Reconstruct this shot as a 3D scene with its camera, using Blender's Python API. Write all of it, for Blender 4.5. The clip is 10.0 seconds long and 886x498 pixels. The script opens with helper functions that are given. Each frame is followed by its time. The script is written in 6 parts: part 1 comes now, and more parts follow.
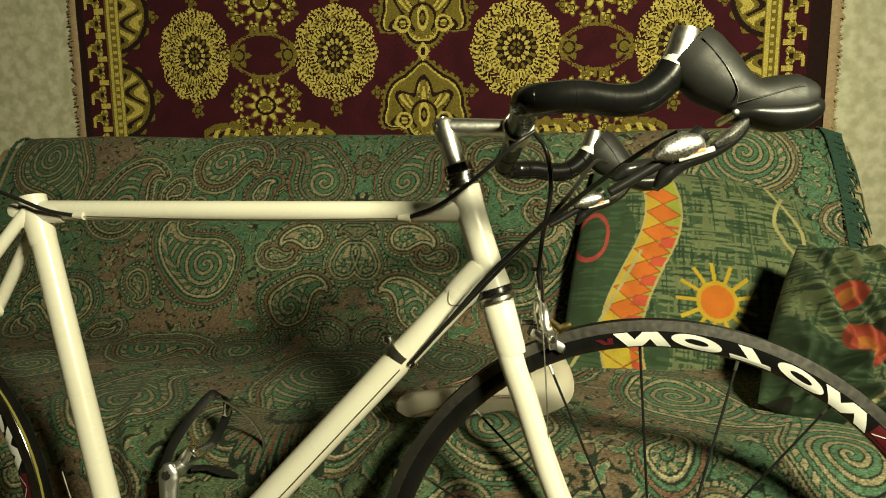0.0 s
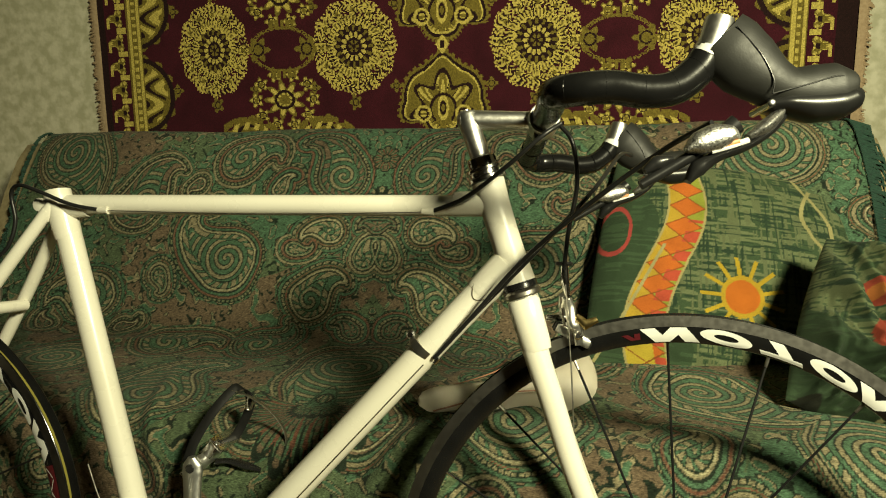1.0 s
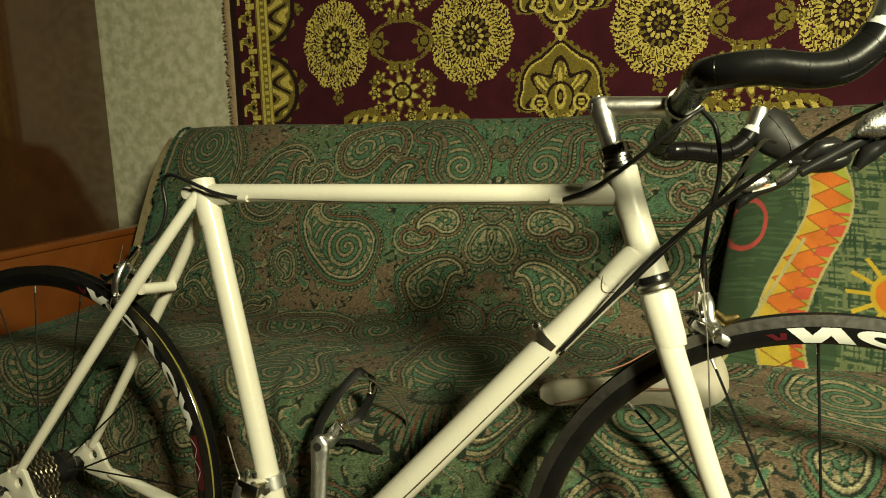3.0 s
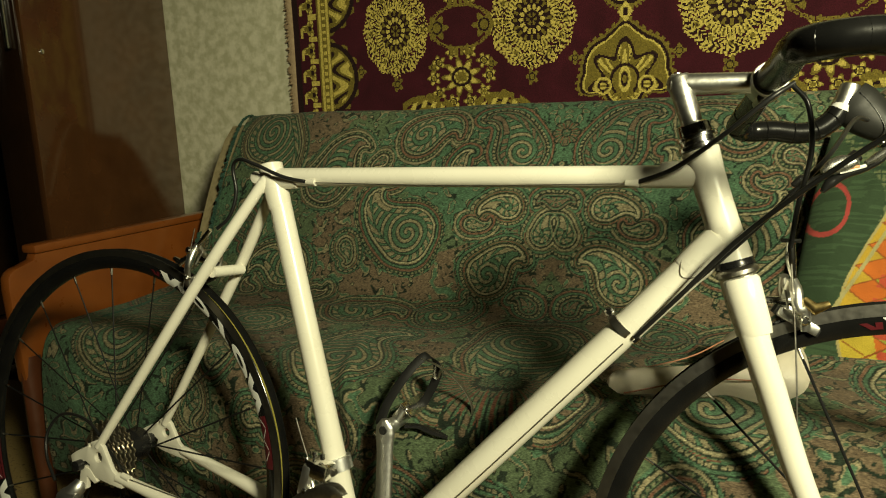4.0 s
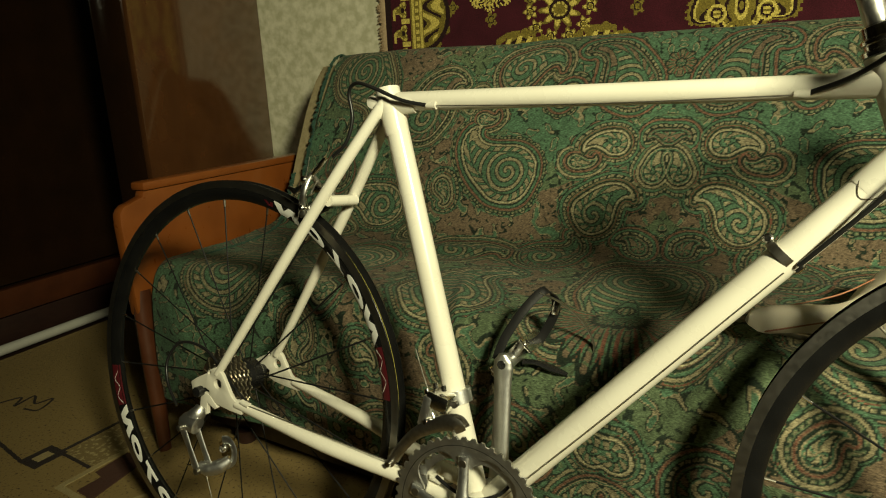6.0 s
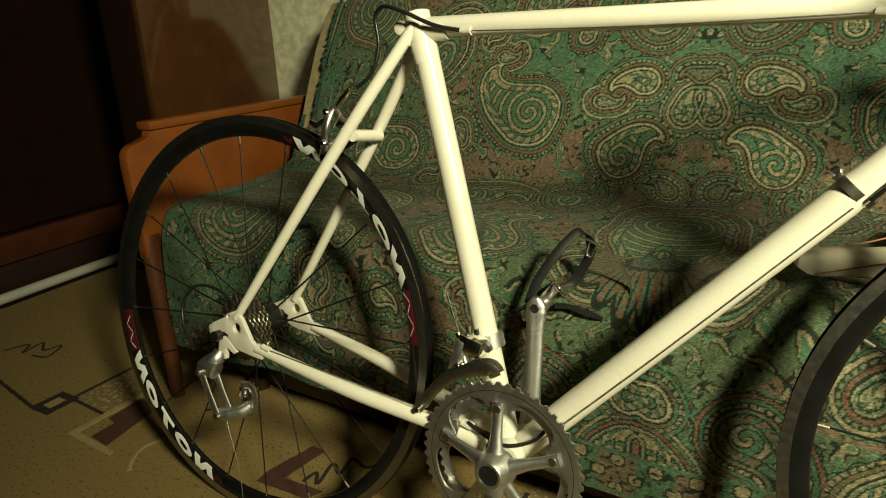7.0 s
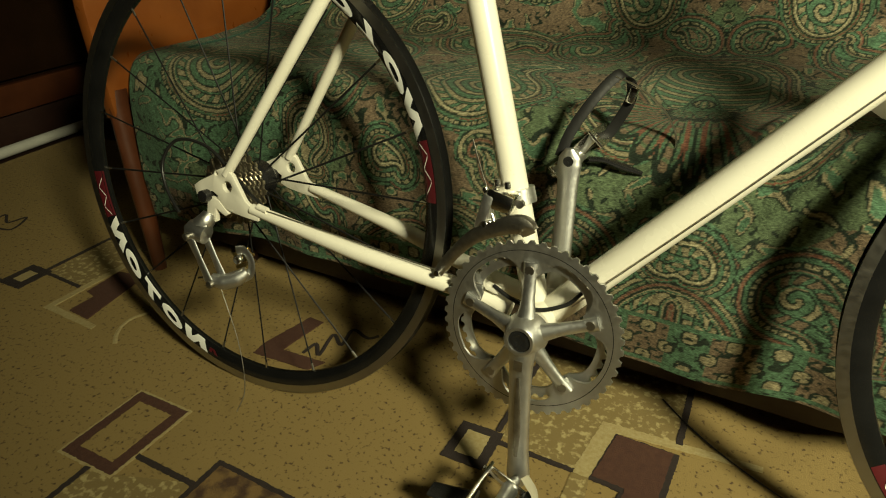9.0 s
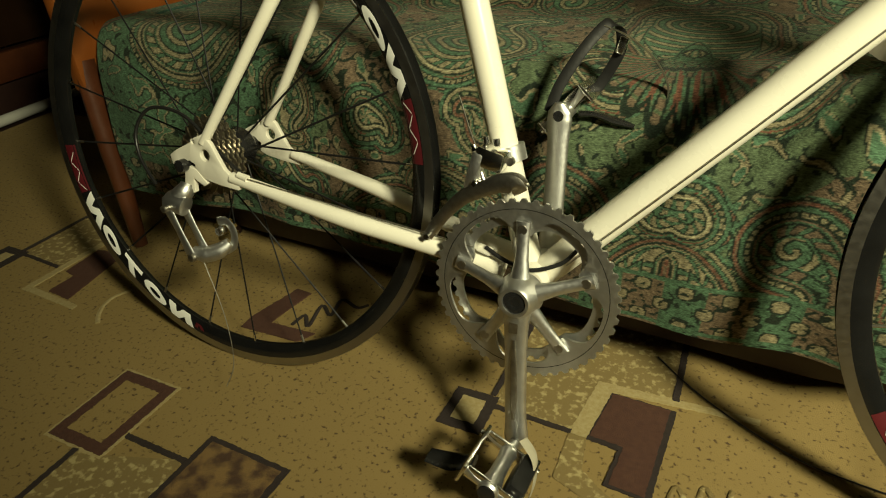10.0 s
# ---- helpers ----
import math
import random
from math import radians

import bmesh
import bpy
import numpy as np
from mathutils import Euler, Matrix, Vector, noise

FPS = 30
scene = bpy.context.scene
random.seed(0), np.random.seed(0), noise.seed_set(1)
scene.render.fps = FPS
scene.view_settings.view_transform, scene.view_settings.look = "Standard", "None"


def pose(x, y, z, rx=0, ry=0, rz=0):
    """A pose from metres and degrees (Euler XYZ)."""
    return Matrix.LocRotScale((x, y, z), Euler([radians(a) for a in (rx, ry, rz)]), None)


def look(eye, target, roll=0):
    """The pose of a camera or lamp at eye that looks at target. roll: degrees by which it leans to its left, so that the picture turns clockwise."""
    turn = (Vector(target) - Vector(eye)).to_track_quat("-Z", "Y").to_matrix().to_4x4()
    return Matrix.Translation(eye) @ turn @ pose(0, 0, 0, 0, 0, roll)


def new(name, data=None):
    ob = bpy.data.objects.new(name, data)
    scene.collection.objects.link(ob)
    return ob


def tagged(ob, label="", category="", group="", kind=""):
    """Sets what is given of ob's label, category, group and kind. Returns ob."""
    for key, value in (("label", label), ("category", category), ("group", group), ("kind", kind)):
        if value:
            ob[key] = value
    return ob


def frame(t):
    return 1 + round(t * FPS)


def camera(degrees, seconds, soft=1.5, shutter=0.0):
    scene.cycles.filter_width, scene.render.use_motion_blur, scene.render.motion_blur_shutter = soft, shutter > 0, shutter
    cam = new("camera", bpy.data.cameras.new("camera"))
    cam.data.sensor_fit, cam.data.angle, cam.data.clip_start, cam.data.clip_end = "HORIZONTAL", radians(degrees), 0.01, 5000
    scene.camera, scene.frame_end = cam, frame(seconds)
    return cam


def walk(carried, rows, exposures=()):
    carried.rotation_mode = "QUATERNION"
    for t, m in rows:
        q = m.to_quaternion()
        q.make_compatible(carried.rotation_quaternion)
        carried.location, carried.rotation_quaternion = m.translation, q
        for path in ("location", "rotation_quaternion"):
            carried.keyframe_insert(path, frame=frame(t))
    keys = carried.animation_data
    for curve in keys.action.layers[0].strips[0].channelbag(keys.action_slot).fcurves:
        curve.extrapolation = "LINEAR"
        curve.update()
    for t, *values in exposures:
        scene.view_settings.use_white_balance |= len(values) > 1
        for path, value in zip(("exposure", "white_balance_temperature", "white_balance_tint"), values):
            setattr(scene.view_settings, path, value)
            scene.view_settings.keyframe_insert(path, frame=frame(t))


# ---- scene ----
cam = camera(67.9, 10.0, soft=1.1)
PATH = [
    (0, (0.111, 0.137, 0.809), (-0.09, 2.103, 0.505), -0.6),
    (0.5, (0.106, 0.14, 0.809), (-0.102, 2.105, 0.496), -0.6),
    (1, (0.101, 0.143, 0.808), (-0.147, 2.101, 0.487), -0.8),
    (1.5, (0.092, 0.143, 0.808), (-0.219, 2.092, 0.483), -1.0),
    (2, (0.084, 0.142, 0.807), (-0.311, 2.075, 0.481), -1.0),
    (2.5, (0.079, 0.142, 0.806), (-0.396, 2.056, 0.476), -1.1),
    (4, (0.052, 0.146, 0.798), (-0.65, 1.983, 0.429), -2.0),
    (4.5, (0.029, 0.144, 0.789), (-0.731, 1.953, 0.403), -2.0),
    (5, (0.01, 0.143, 0.78), (-0.812, 1.921, 0.375), -2.6),
    (5.5, (-0.008, 0.142, 0.77), (-0.875, 1.89, 0.334), -3.0),
    (7, (-0.086, 0.158, 0.73), (-0.944, 1.853, 0.105), -2.6),
    (7.5, (-0.113, 0.17, 0.714), (-0.955, 1.842, 0.011), -2.3),
    (8, (-0.134, 0.181, 0.696), (-0.932, 1.825, -0.115), -1.6),
    (8.5, (-0.158, 0.195, 0.68), (-0.926, 1.821, -0.193), -1.7),
    (9, (-0.175, 0.2, 0.661), (-0.906, 1.8, -0.29), -1.7),
    (9.5, (-0.182, 0.208, 0.65), (-0.878, 1.794, -0.35), -2.4),
    (10, (-0.186, 0.212, 0.643), (-0.862, 1.787, -0.389), -3.1),
]
walk(cam, [(t, look(eye, target, roll)) for t, eye, target, roll in PATH], ((0.0, -0.20), (2.5, -0.22), (5.0, -0.17), (7.0, 0.15), (10.0, 0.28)))
# ---- light ----
world = bpy.data.worlds.new("world")
world.use_nodes = True
scene.world = world
world.node_tree.nodes["Background"].inputs[0].default_value = (0.02, 0.018, 0.012, 1)
world.node_tree.nodes["Background"].inputs[1].default_value = 0.12
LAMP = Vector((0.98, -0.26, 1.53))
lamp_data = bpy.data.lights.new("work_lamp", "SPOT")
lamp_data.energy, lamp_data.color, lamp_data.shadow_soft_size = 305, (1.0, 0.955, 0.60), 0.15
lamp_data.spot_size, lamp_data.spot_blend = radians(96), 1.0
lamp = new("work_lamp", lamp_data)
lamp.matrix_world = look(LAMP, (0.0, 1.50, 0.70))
# ---- materials ----
def mat(name, base=(0.5, 0.5, 0.5), rough=0.5, metal=0.0, tone=None, scale=20.0, bump=0.0, bump_scale=60.0, coat=0.0, mix=0.5, detail=4.0, spec=0.5, mid=0.5):
    """A surface with two scales of variation: base and tone mixed by noise, fine relief and uneven gloss."""
    m = bpy.data.materials.new(name)
    m.use_nodes = True
    n, l = m.node_tree.nodes, m.node_tree.links
    b = n["Principled BSDF"]
    b.inputs["Roughness"].default_value, b.inputs["Metallic"].default_value = rough, metal
    b.inputs["Coat Weight"].default_value = coat
    b.inputs["Coat Roughness"].default_value = 0.08
    b.inputs["Specular IOR Level"].default_value = spec
    co = n.new("ShaderNodeTexCoord")
    if tone is None:
        tone = tuple(c * 0.8 for c in base)
    nz = n.new("ShaderNodeTexNoise")
    nz.inputs["Scale"].default_value, nz.inputs["Detail"].default_value = scale, detail
    l.new(co.outputs["Object"], nz.inputs["Vector"])
    rp = n.new("ShaderNodeValToRGB")
    rp.color_ramp.elements[0].position, rp.color_ramp.elements[1].position = mid - mix / 2, mid + mix / 2
    rp.color_ramp.elements[0].color, rp.color_ramp.elements[1].color = (*tone, 1), (*base, 1)
    l.new(nz.outputs["Fac"], rp.inputs["Fac"])
    l.new(rp.outputs["Color"], b.inputs["Base Color"])
    rr = n.new("ShaderNodeMapRange")
    rr.inputs[3].default_value, rr.inputs[4].default_value = max(0.03, rough * 0.75), min(1, rough * 1.25)
    nz2 = n.new("ShaderNodeTexNoise")
    nz2.inputs["Scale"].default_value, nz2.inputs["Detail"].default_value = scale * 4, 5
    l.new(co.outputs["Object"], nz2.inputs["Vector"])
    l.new(nz2.outputs["Fac"], rr.inputs[0])
    l.new(rr.outputs[0], b.inputs["Roughness"])
    if bump:
        nb = n.new("ShaderNodeTexNoise")
        nb.inputs["Scale"].default_value, nb.inputs["Detail"].default_value = bump_scale, 4
        l.new(co.outputs["Object"], nb.inputs["Vector"])
        bp = n.new("ShaderNodeBump")
        bp.inputs["Strength"].default_value, bp.inputs["Distance"].default_value = bump, 0.002
        l.new(nb.outputs["Fac"], bp.inputs["Height"])
        l.new(bp.outputs["Normal"], b.inputs["Normal"])
    return m


def woven(name, weave=900.0, rough=0.9, strength=0.6, stretch=1.0):
    """Cloth whose colour comes from the pattern woven into the mesh, with a fine weave on top."""
    m = bpy.data.materials.new(name)
    m.use_nodes = True
    n, l = m.node_tree.nodes, m.node_tree.links
    b = n["Principled BSDF"]
    b.inputs["Roughness"].default_value = rough
    b.inputs["Specular IOR Level"].default_value = 0.2
    b.inputs["Sheen Weight"].default_value = 0.03
    at = n.new("ShaderNodeAttribute")
    at.attribute_name = "dye"
    co = n.new("ShaderNodeTexCoord")
    nz = n.new("ShaderNodeTexNoise")
    nz.inputs["Scale"].default_value, nz.inputs["Detail"].default_value = weave, 2
    along = n.new("ShaderNodeMapping")
    along.inputs["Scale"].default_value = (stretch, 1.0, 1.0)
    l.new(co.outputs["Object"], along.inputs["Vector"])
    l.new(along.outputs["Vector"], nz.inputs["Vector"])
    mx = n.new("ShaderNodeMix")
    mx.data_type, mx.blend_type = "RGBA", "MULTIPLY"
    mx.inputs[0].default_value = strength
    rp = n.new("ShaderNodeValToRGB")
    rp.color_ramp.elements[0].position, rp.color_ramp.elements[1].position = 0.3, 0.7
    rp.color_ramp.elements[0].color, rp.color_ramp.elements[1].color = (0.35, 0.35, 0.35, 1), (1.5, 1.5, 1.5, 1)
    l.new(nz.outputs["Fac"], rp.inputs["Fac"])
    l.new(at.outputs["Color"], mx.inputs[6])
    l.new(rp.outputs["Color"], mx.inputs[7])
    l.new(mx.outputs[2], b.inputs["Base Color"])
    bp = n.new("ShaderNodeBump")
    bp.inputs["Strength"].default_value, bp.inputs["Distance"].default_value = 0.8, 0.0015
    l.new(nz.outputs["Fac"], bp.inputs["Height"])
    l.new(bp.outputs["Normal"], b.inputs["Normal"])
    return m


WHITE = mat("cream_white_paint", (0.76, 0.735, 0.64), 0.28, 0, (0.70, 0.67, 0.57), 9, 0.08, 25, coat=0.3)
SADDLE = mat("white_leatherette", (0.80, 0.75, 0.64), 0.42, 0, (0.72, 0.66, 0.54), 30, 0.12, 300)
TAPE = mat("black_bar_tape", (0.005, 0.005, 0.005), 0.24, 0, (0.009, 0.009, 0.009), 60, 0.04, 150, spec=0.35)
RUBBER = mat("black_rubber", (0.013, 0.013, 0.012), 0.5, 0, (0.020, 0.020, 0.018), 40, 0.05, 700, spec=0.3)
BLACK = mat("black_anodised", (0.01, 0.01, 0.011), 0.25, 0.2, (0.02, 0.02, 0.02), 50)
PLASTIC = mat("black_plastic", (0.010, 0.010, 0.010), 0.32, 0, (0.016, 0.016, 0.016), 60, spec=0.35)
ALU = mat("polished_aluminium", (0.78, 0.77, 0.73), 0.36, 1, (0.64, 0.63, 0.60), 60, 0.08, 200)
CHROME = mat("chrome", (0.84, 0.83, 0.80), 0.2, 1, (0.74, 0.73, 0.70), 60)
STEEL = mat("worn_steel", (0.52, 0.50, 0.45), 0.36, 1, (0.32, 0.30, 0.26), 120, 0.12, 300)
ALUWORN = mat("worn_aluminium", (0.72, 0.72, 0.70), 0.42, 1, (0.56, 0.56, 0.55), 70, 0.08, 260)
CASSETTE = mat("bright_sprocket", (0.72, 0.68, 0.58), 0.3, 1, (0.5, 0.46, 0.38), 90)
TRACK = mat("machined_brake_track", (0.44, 0.425, 0.395), 0.34, 1, (0.40, 0.385, 0.355), 40)
RIMBLACK = mat("black_rim", (0.006, 0.006, 0.006), 0.16, 0, (0.010, 0.010, 0.010), 30)
RIMTAPE = mat("yellow_rim_strip", (0.30, 0.27, 0.05), 0.5, 0, (0.22, 0.19, 0.04), 40)
DECAL = mat("white_decal", (0.75, 0.75, 0.72), 0.4, 0, (0.68, 0.68, 0.64), 30)
DECALRED = mat("red_decal", (0.085, 0.008, 0.012), 0.4, 0, (0.065, 0.006, 0.009), 30)
BRONZE = mat("brass_tone", (0.5, 0.38, 0.16), 0.3, 1, (0.4, 0.3, 0.12), 60)
CLOTH = woven("paisley_weave", 620, 0.9, 0.75, 0.35)
RUGMAT = woven("pile_weave", 500, 0.95, 0.5)
PILLOWMAT = woven("printed_cotton", 900, 0.85, 0.35)
BEIGE = mat("beige_upholstery", (0.30, 0.25, 0.14), 0.9, 0, (0.20, 0.16, 0.08), 90, 0.6, 400)
FRINGE = mat("tan_fringe", (0.42, 0.31, 0.19), 0.95, 0, (0.30, 0.21, 0.12), 150, 0.5, 500)
TASSEL = mat("green_yarn", (0.02, 0.07, 0.045), 0.9, 0, (0.012, 0.035, 0.025), 150, 0.5, 500)
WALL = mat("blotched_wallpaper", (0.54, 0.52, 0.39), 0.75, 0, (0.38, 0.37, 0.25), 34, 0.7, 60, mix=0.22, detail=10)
# wallpaper darkened for the walls out of view, to cut their bounced light
FARWALL = mat("darkened_unseen_wall", (0.115, 0.105, 0.075), 0.85, 0, (0.07, 0.06, 0.042), 3, 0.2, 40)
# ceiling is out of view; its colour is darkened so less light bounces
CEIL = mat("darkened_unseen_ceiling", (0.22, 0.21, 0.17), 0.9, 0, (0.18, 0.17, 0.14), 5)
WOOD = mat("orange_lacquered_wood", (0.215, 0.064, 0.012), 0.3, 0, (0.155, 0.042, 0.008), 12, 0.05, 60, coat=0.3)
REDWOOD = mat("dark_red_wood", (0.085, 0.026, 0.010), 0.35, 0, (0.05, 0.016, 0.007), 14, 0.05, 60)
PEBBLE = mat("pebbled_silver", (0.70, 0.69, 0.66), 0.4, 1, (0.12, 0.12, 0.12), 620, 0.3, 620, mix=0.3, mid=0.42)
DARKWOOD = mat("dark_polished_wood", (0.020, 0.009, 0.004), 0.16, 0, (0.012, 0.006, 0.003), 10, 0.05, 40, coat=0.25)
GLOSSWOOD = mat("glossy_brown_veneer", (0.085, 0.034, 0.012), 0.13, 0, (0.050, 0.020, 0.008), 9, 0.03, 30, coat=1.0, spec=0.7)
BASEWOOD = mat("dark_base_board", (0.03, 0.012, 0.008), 0.5, 0, (0.02, 0.008, 0.006), 20, 0.1, 80)
CARPET = mat("sand_carpet", (0.285, 0.198, 0.068), 0.95, 0, (0.085, 0.048, 0.018), 150, 0.9, 1000, mix=0.12, detail=2.5, mid=0.36)
CARPETLIGHT = mat("pale_carpet", (0.44, 0.36, 0.18), 0.95, 0, (0.33, 0.25, 0.1), 220, 0.9, 1000)
CARPETFLECK = mat("flecked_carpet", (0.23, 0.165, 0.06), 0.95, 0, (0.46, 0.37, 0.17), 95, 1.0, 1000, mix=0.12, mid=0.42)
CARPETBROWN = mat("brown_carpet", (0.085, 0.035, 0.02), 0.95, 0, (0.06, 0.022, 0.014), 160, 0.9, 1000)
CARPETBLACK = mat("black_carpet", (0.03, 0.02, 0.018), 0.95, 0, (0.02, 0.012, 0.01), 160, 0.9, 1000)
STEELDARK = mat("black_spoke", (0.008, 0.008, 0.008), 0.5, 0.0, (0.012, 0.012, 0.012), 60, spec=0.15)
LUGLINE = mat("dark_joint", (0.09, 0.07, 0.04), 0.7)
STRIPE = mat("orange_stripe", (0.6, 0.22, 0.05), 0.4)
PIPE = mat("white_pipe", (0.55, 0.55, 0.5), 0.5, 0, (0.45, 0.45, 0.4), 12)


# ---- mesh helpers ----
def part(name, bm, material, parent=None, label="", smooth=True):
    """Links a bmesh as one mesh object under a thing or a part."""
    me = bpy.data.meshes.new(name)
    bm.normal_update()
    bm.to_mesh(me)
    bm.free()
    me.materials.append(material)
    if smooth:
        me.shade_smooth()
        me.set_sharp_from_angle(angle=radians(38))
    ob = new(name, me)
    ob.parent = parent
    return tagged(ob, label)


def empty(name, m=None):
    ob = new(name)
    ob.empty_display_size = 0.05
    if m is not None:
        ob.matrix_basis = m
    return ob


def smooth_path(pts, per=8):
    """A Catmull-Rom curve through the points."""
    p = [Vector(q) for q in pts]
    p = [2 * p[0] - p[1]] + p + [2 * p[-1] - p[-2]]
    out = []
    for i in range(1, len(p) - 2):
        for k in range(per):
            t = k / per
            a, b, c, d = p[i - 1], p[i], p[i + 1], p[i + 2]
            out.append(0.5 * (2 * b + (c - a) * t + (2 * a - 5 * b + 4 * c - d) * t * t + (3 * b - a - 3 * c + d) * t ** 3))
    out.append(p[-2])
    return out


def sweep(pts, radii, n=16, bm=None, side=None, caps=True, closed=False):
    """A tube along pts; radii: one number, or a list of numbers or (in-plane, sideways) pairs, spread along the path."""
    bm = bm or bmesh.new()
    pts = [Vector(p) for p in pts]
    if not isinstance(radii, (list, tuple)):
        radii = [radii]
    k = len(pts)
    rings = []
    ref = Vector(side) if side else None
    prev = None
    for i, p in enumerate(pts):
        if closed:
            t = (pts[(i + 1) % k] - pts[i - 1]).normalized()
        else:
            t = (pts[min(i + 1, k - 1)] - pts[max(i - 1, 0)]).normalized()
        if ref is not None:
            s = (ref - t * ref.dot(t)).normalized()
        elif prev is None:
            a = Vector((0, 1, 0)) if abs(t.y) < 0.9 else Vector((1, 0, 0))
            s = (a - t * a.dot(t)).normalized()
        else:
            s = (prev - t * prev.dot(t)).normalized()
        prev = s
        u = t.cross(s)
        f = i / max(1, k - 1) * (len(radii) - 1)
        j = min(int(f), max(0, len(radii) - 2))
        a, b = radii[j], radii[min(j + 1, len(radii) - 1)]
        a = a if isinstance(a, tuple) else (a, a)
        b = b if isinstance(b, tuple) else (b, b)
        w = f - j
        ra, rb = a[0] * (1 - w) + b[0] * w, a[1] * (1 - w) + b[1] * w
        rings.append([bm.verts.new(p + u * (ra * math.cos(2 * math.pi * q / n)) + s * (rb * math.sin(2 * math.pi * q / n))) for q in range(n)])
    m = k if closed else k - 1
    for i in range(m):
        A, B = rings[i], rings[(i + 1) % k]
        for q in range(n):
            bm.faces.new((A[q], A[(q + 1) % n], B[(q + 1) % n], B[q]))
    if caps and not closed:
        bm.faces.new(rings[0][::-1])
        bm.faces.new(rings[-1])
    bmesh.ops.recalc_face_normals(bm, faces=bm.faces)
    return bm


def turned(profile, at, axis=(0, 1, 0), n=32, bm=None, caps=True):
    """A lathe: profile of (radius, place along the axis)."""
    bm = bm or bmesh.new()
    q = Vector(axis).to_track_quat("Z", "Y").to_matrix()
    rings = []
    for r, h in profile:
        rings.append([bm.verts.new(Vector(at) + q @ Vector((r * math.cos(2 * math.pi * i / n), r * math.sin(2 * math.pi * i / n), h))) for i in range(n)])
    for A, B in zip(rings, rings[1:]):
        for i in range(n):
            bm.faces.new((A[i], A[(i + 1) % n], B[(i + 1) % n], B[i]))
    if caps and profile[0] != profile[-1]:
        bm.faces.new(rings[0][::-1])
        bm.faces.new(rings[-1])
    bmesh.ops.recalc_face_normals(bm, faces=bm.faces)
    return bm


def box(size, m=None, bevel=0.003, seg=2, bm=None):
    b = bmesh.new()
    bmesh.ops.create_cube(b, size=1, matrix=Matrix.Diagonal((*size, 1)))
    if bevel:
        bmesh.ops.bevel(b, geom=b.edges[:], offset=min(bevel, min(size) * 0.45), segments=seg, affect="EDGES", profile=0.5)
    if m is not None:
        bmesh.ops.transform(b, matrix=m, verts=b.verts)
    if bm is None:
        return b
    return merge(bm, b)


def merge(bm, other):
    me = bpy.data.meshes.new("tmp")
    other.to_mesh(me)
    other.free()
    bm.from_mesh(me)
    bpy.data.meshes.remove(me)
    return bm


def plate(outline, thick, m=None, bevel=0.001, holes=()):
    """A flat plate in the x-z plane, thick along y, from an outline; holes are (x, z, radius)."""
    b = bmesh.new()
    vs = [b.verts.new((x, -thick / 2, z)) for x, z in outline]
    es = [b.edges.new((vs[i], vs[(i + 1) % len(vs)])) for i in range(len(vs))]
    if holes:
        for hx, hz, hr in holes:
            hv = [b.verts.new((hx + hr * math.cos(2 * math.pi * i / 20), -thick / 2, hz + hr * math.sin(2 * math.pi * i / 20))) for i in range(20)]
            es += [b.edges.new((hv[i], hv[(i + 1) % 20])) for i in range(20)]
        bmesh.ops.triangle_fill(b, use_beauty=True, edges=es)
    else:
        b.faces.new(vs)
    r = bmesh.ops.extrude_face_region(b, geom=b.faces[:])
    bmesh.ops.translate(b, vec=(0, thick, 0), verts=[v for v in r["geom"] if isinstance(v, bmesh.types.BMVert)])
    bmesh.ops.recalc_face_normals(b, faces=b.faces)
    if bevel:
        sharp = [e for e in b.edges if len(e.link_faces) == 2 and e.calc_face_angle(0) > 1.2]
        bmesh.ops.bevel(b, geom=sharp, offset=bevel, segments=2, affect="EDGES", profile=0.5)
    if m is not None:
        bmesh.ops.transform(b, matrix=m, verts=b.verts)
    return b


def moved(bm, m):
    bmesh.ops.transform(bm, matrix=m, verts=bm.verts)
    return bm


def sheet_mesh(name, P, colour, material, parent=None, label="", per_face=False, smooth=True):
    """A grid mesh from a numpy array of points (rows, columns, 3), with a woven colour per point or per face."""
    r, c = P.shape[:2]
    me = bpy.data.meshes.new(name)
    idx = np.arange(r * c).reshape(r, c)
    q = np.stack([idx[:-1, :-1], idx[:-1, 1:], idx[1:, 1:], idx[1:, :-1]], -1).reshape(-1, 4)
    me.vertices.add(r * c)
    me.vertices.foreach_set("co", P.reshape(-1).astype(np.float32))
    me.loops.add(q.size)
    me.loops.foreach_set("vertex_index", q.reshape(-1).astype(np.int32))
    me.polygons.add(len(q))
    me.polygons.foreach_set("loop_start", np.arange(0, q.size, 4, dtype=np.int32))
    me.update(calc_edges=True)
    at = me.attributes.new("dye", "FLOAT_COLOR", "FACE" if per_face else "POINT")
    col = np.ones((colour.shape[0] * colour.shape[1], 4), np.float32)
    col[:, :3] = colour.reshape(-1, 3)
    at.data.foreach_set("color", col.reshape(-1))
    if smooth:
        me.shade_smooth()
    me.materials.append(material)
    ob = new(name, me)
    ob.parent = parent
    return tagged(ob, label)


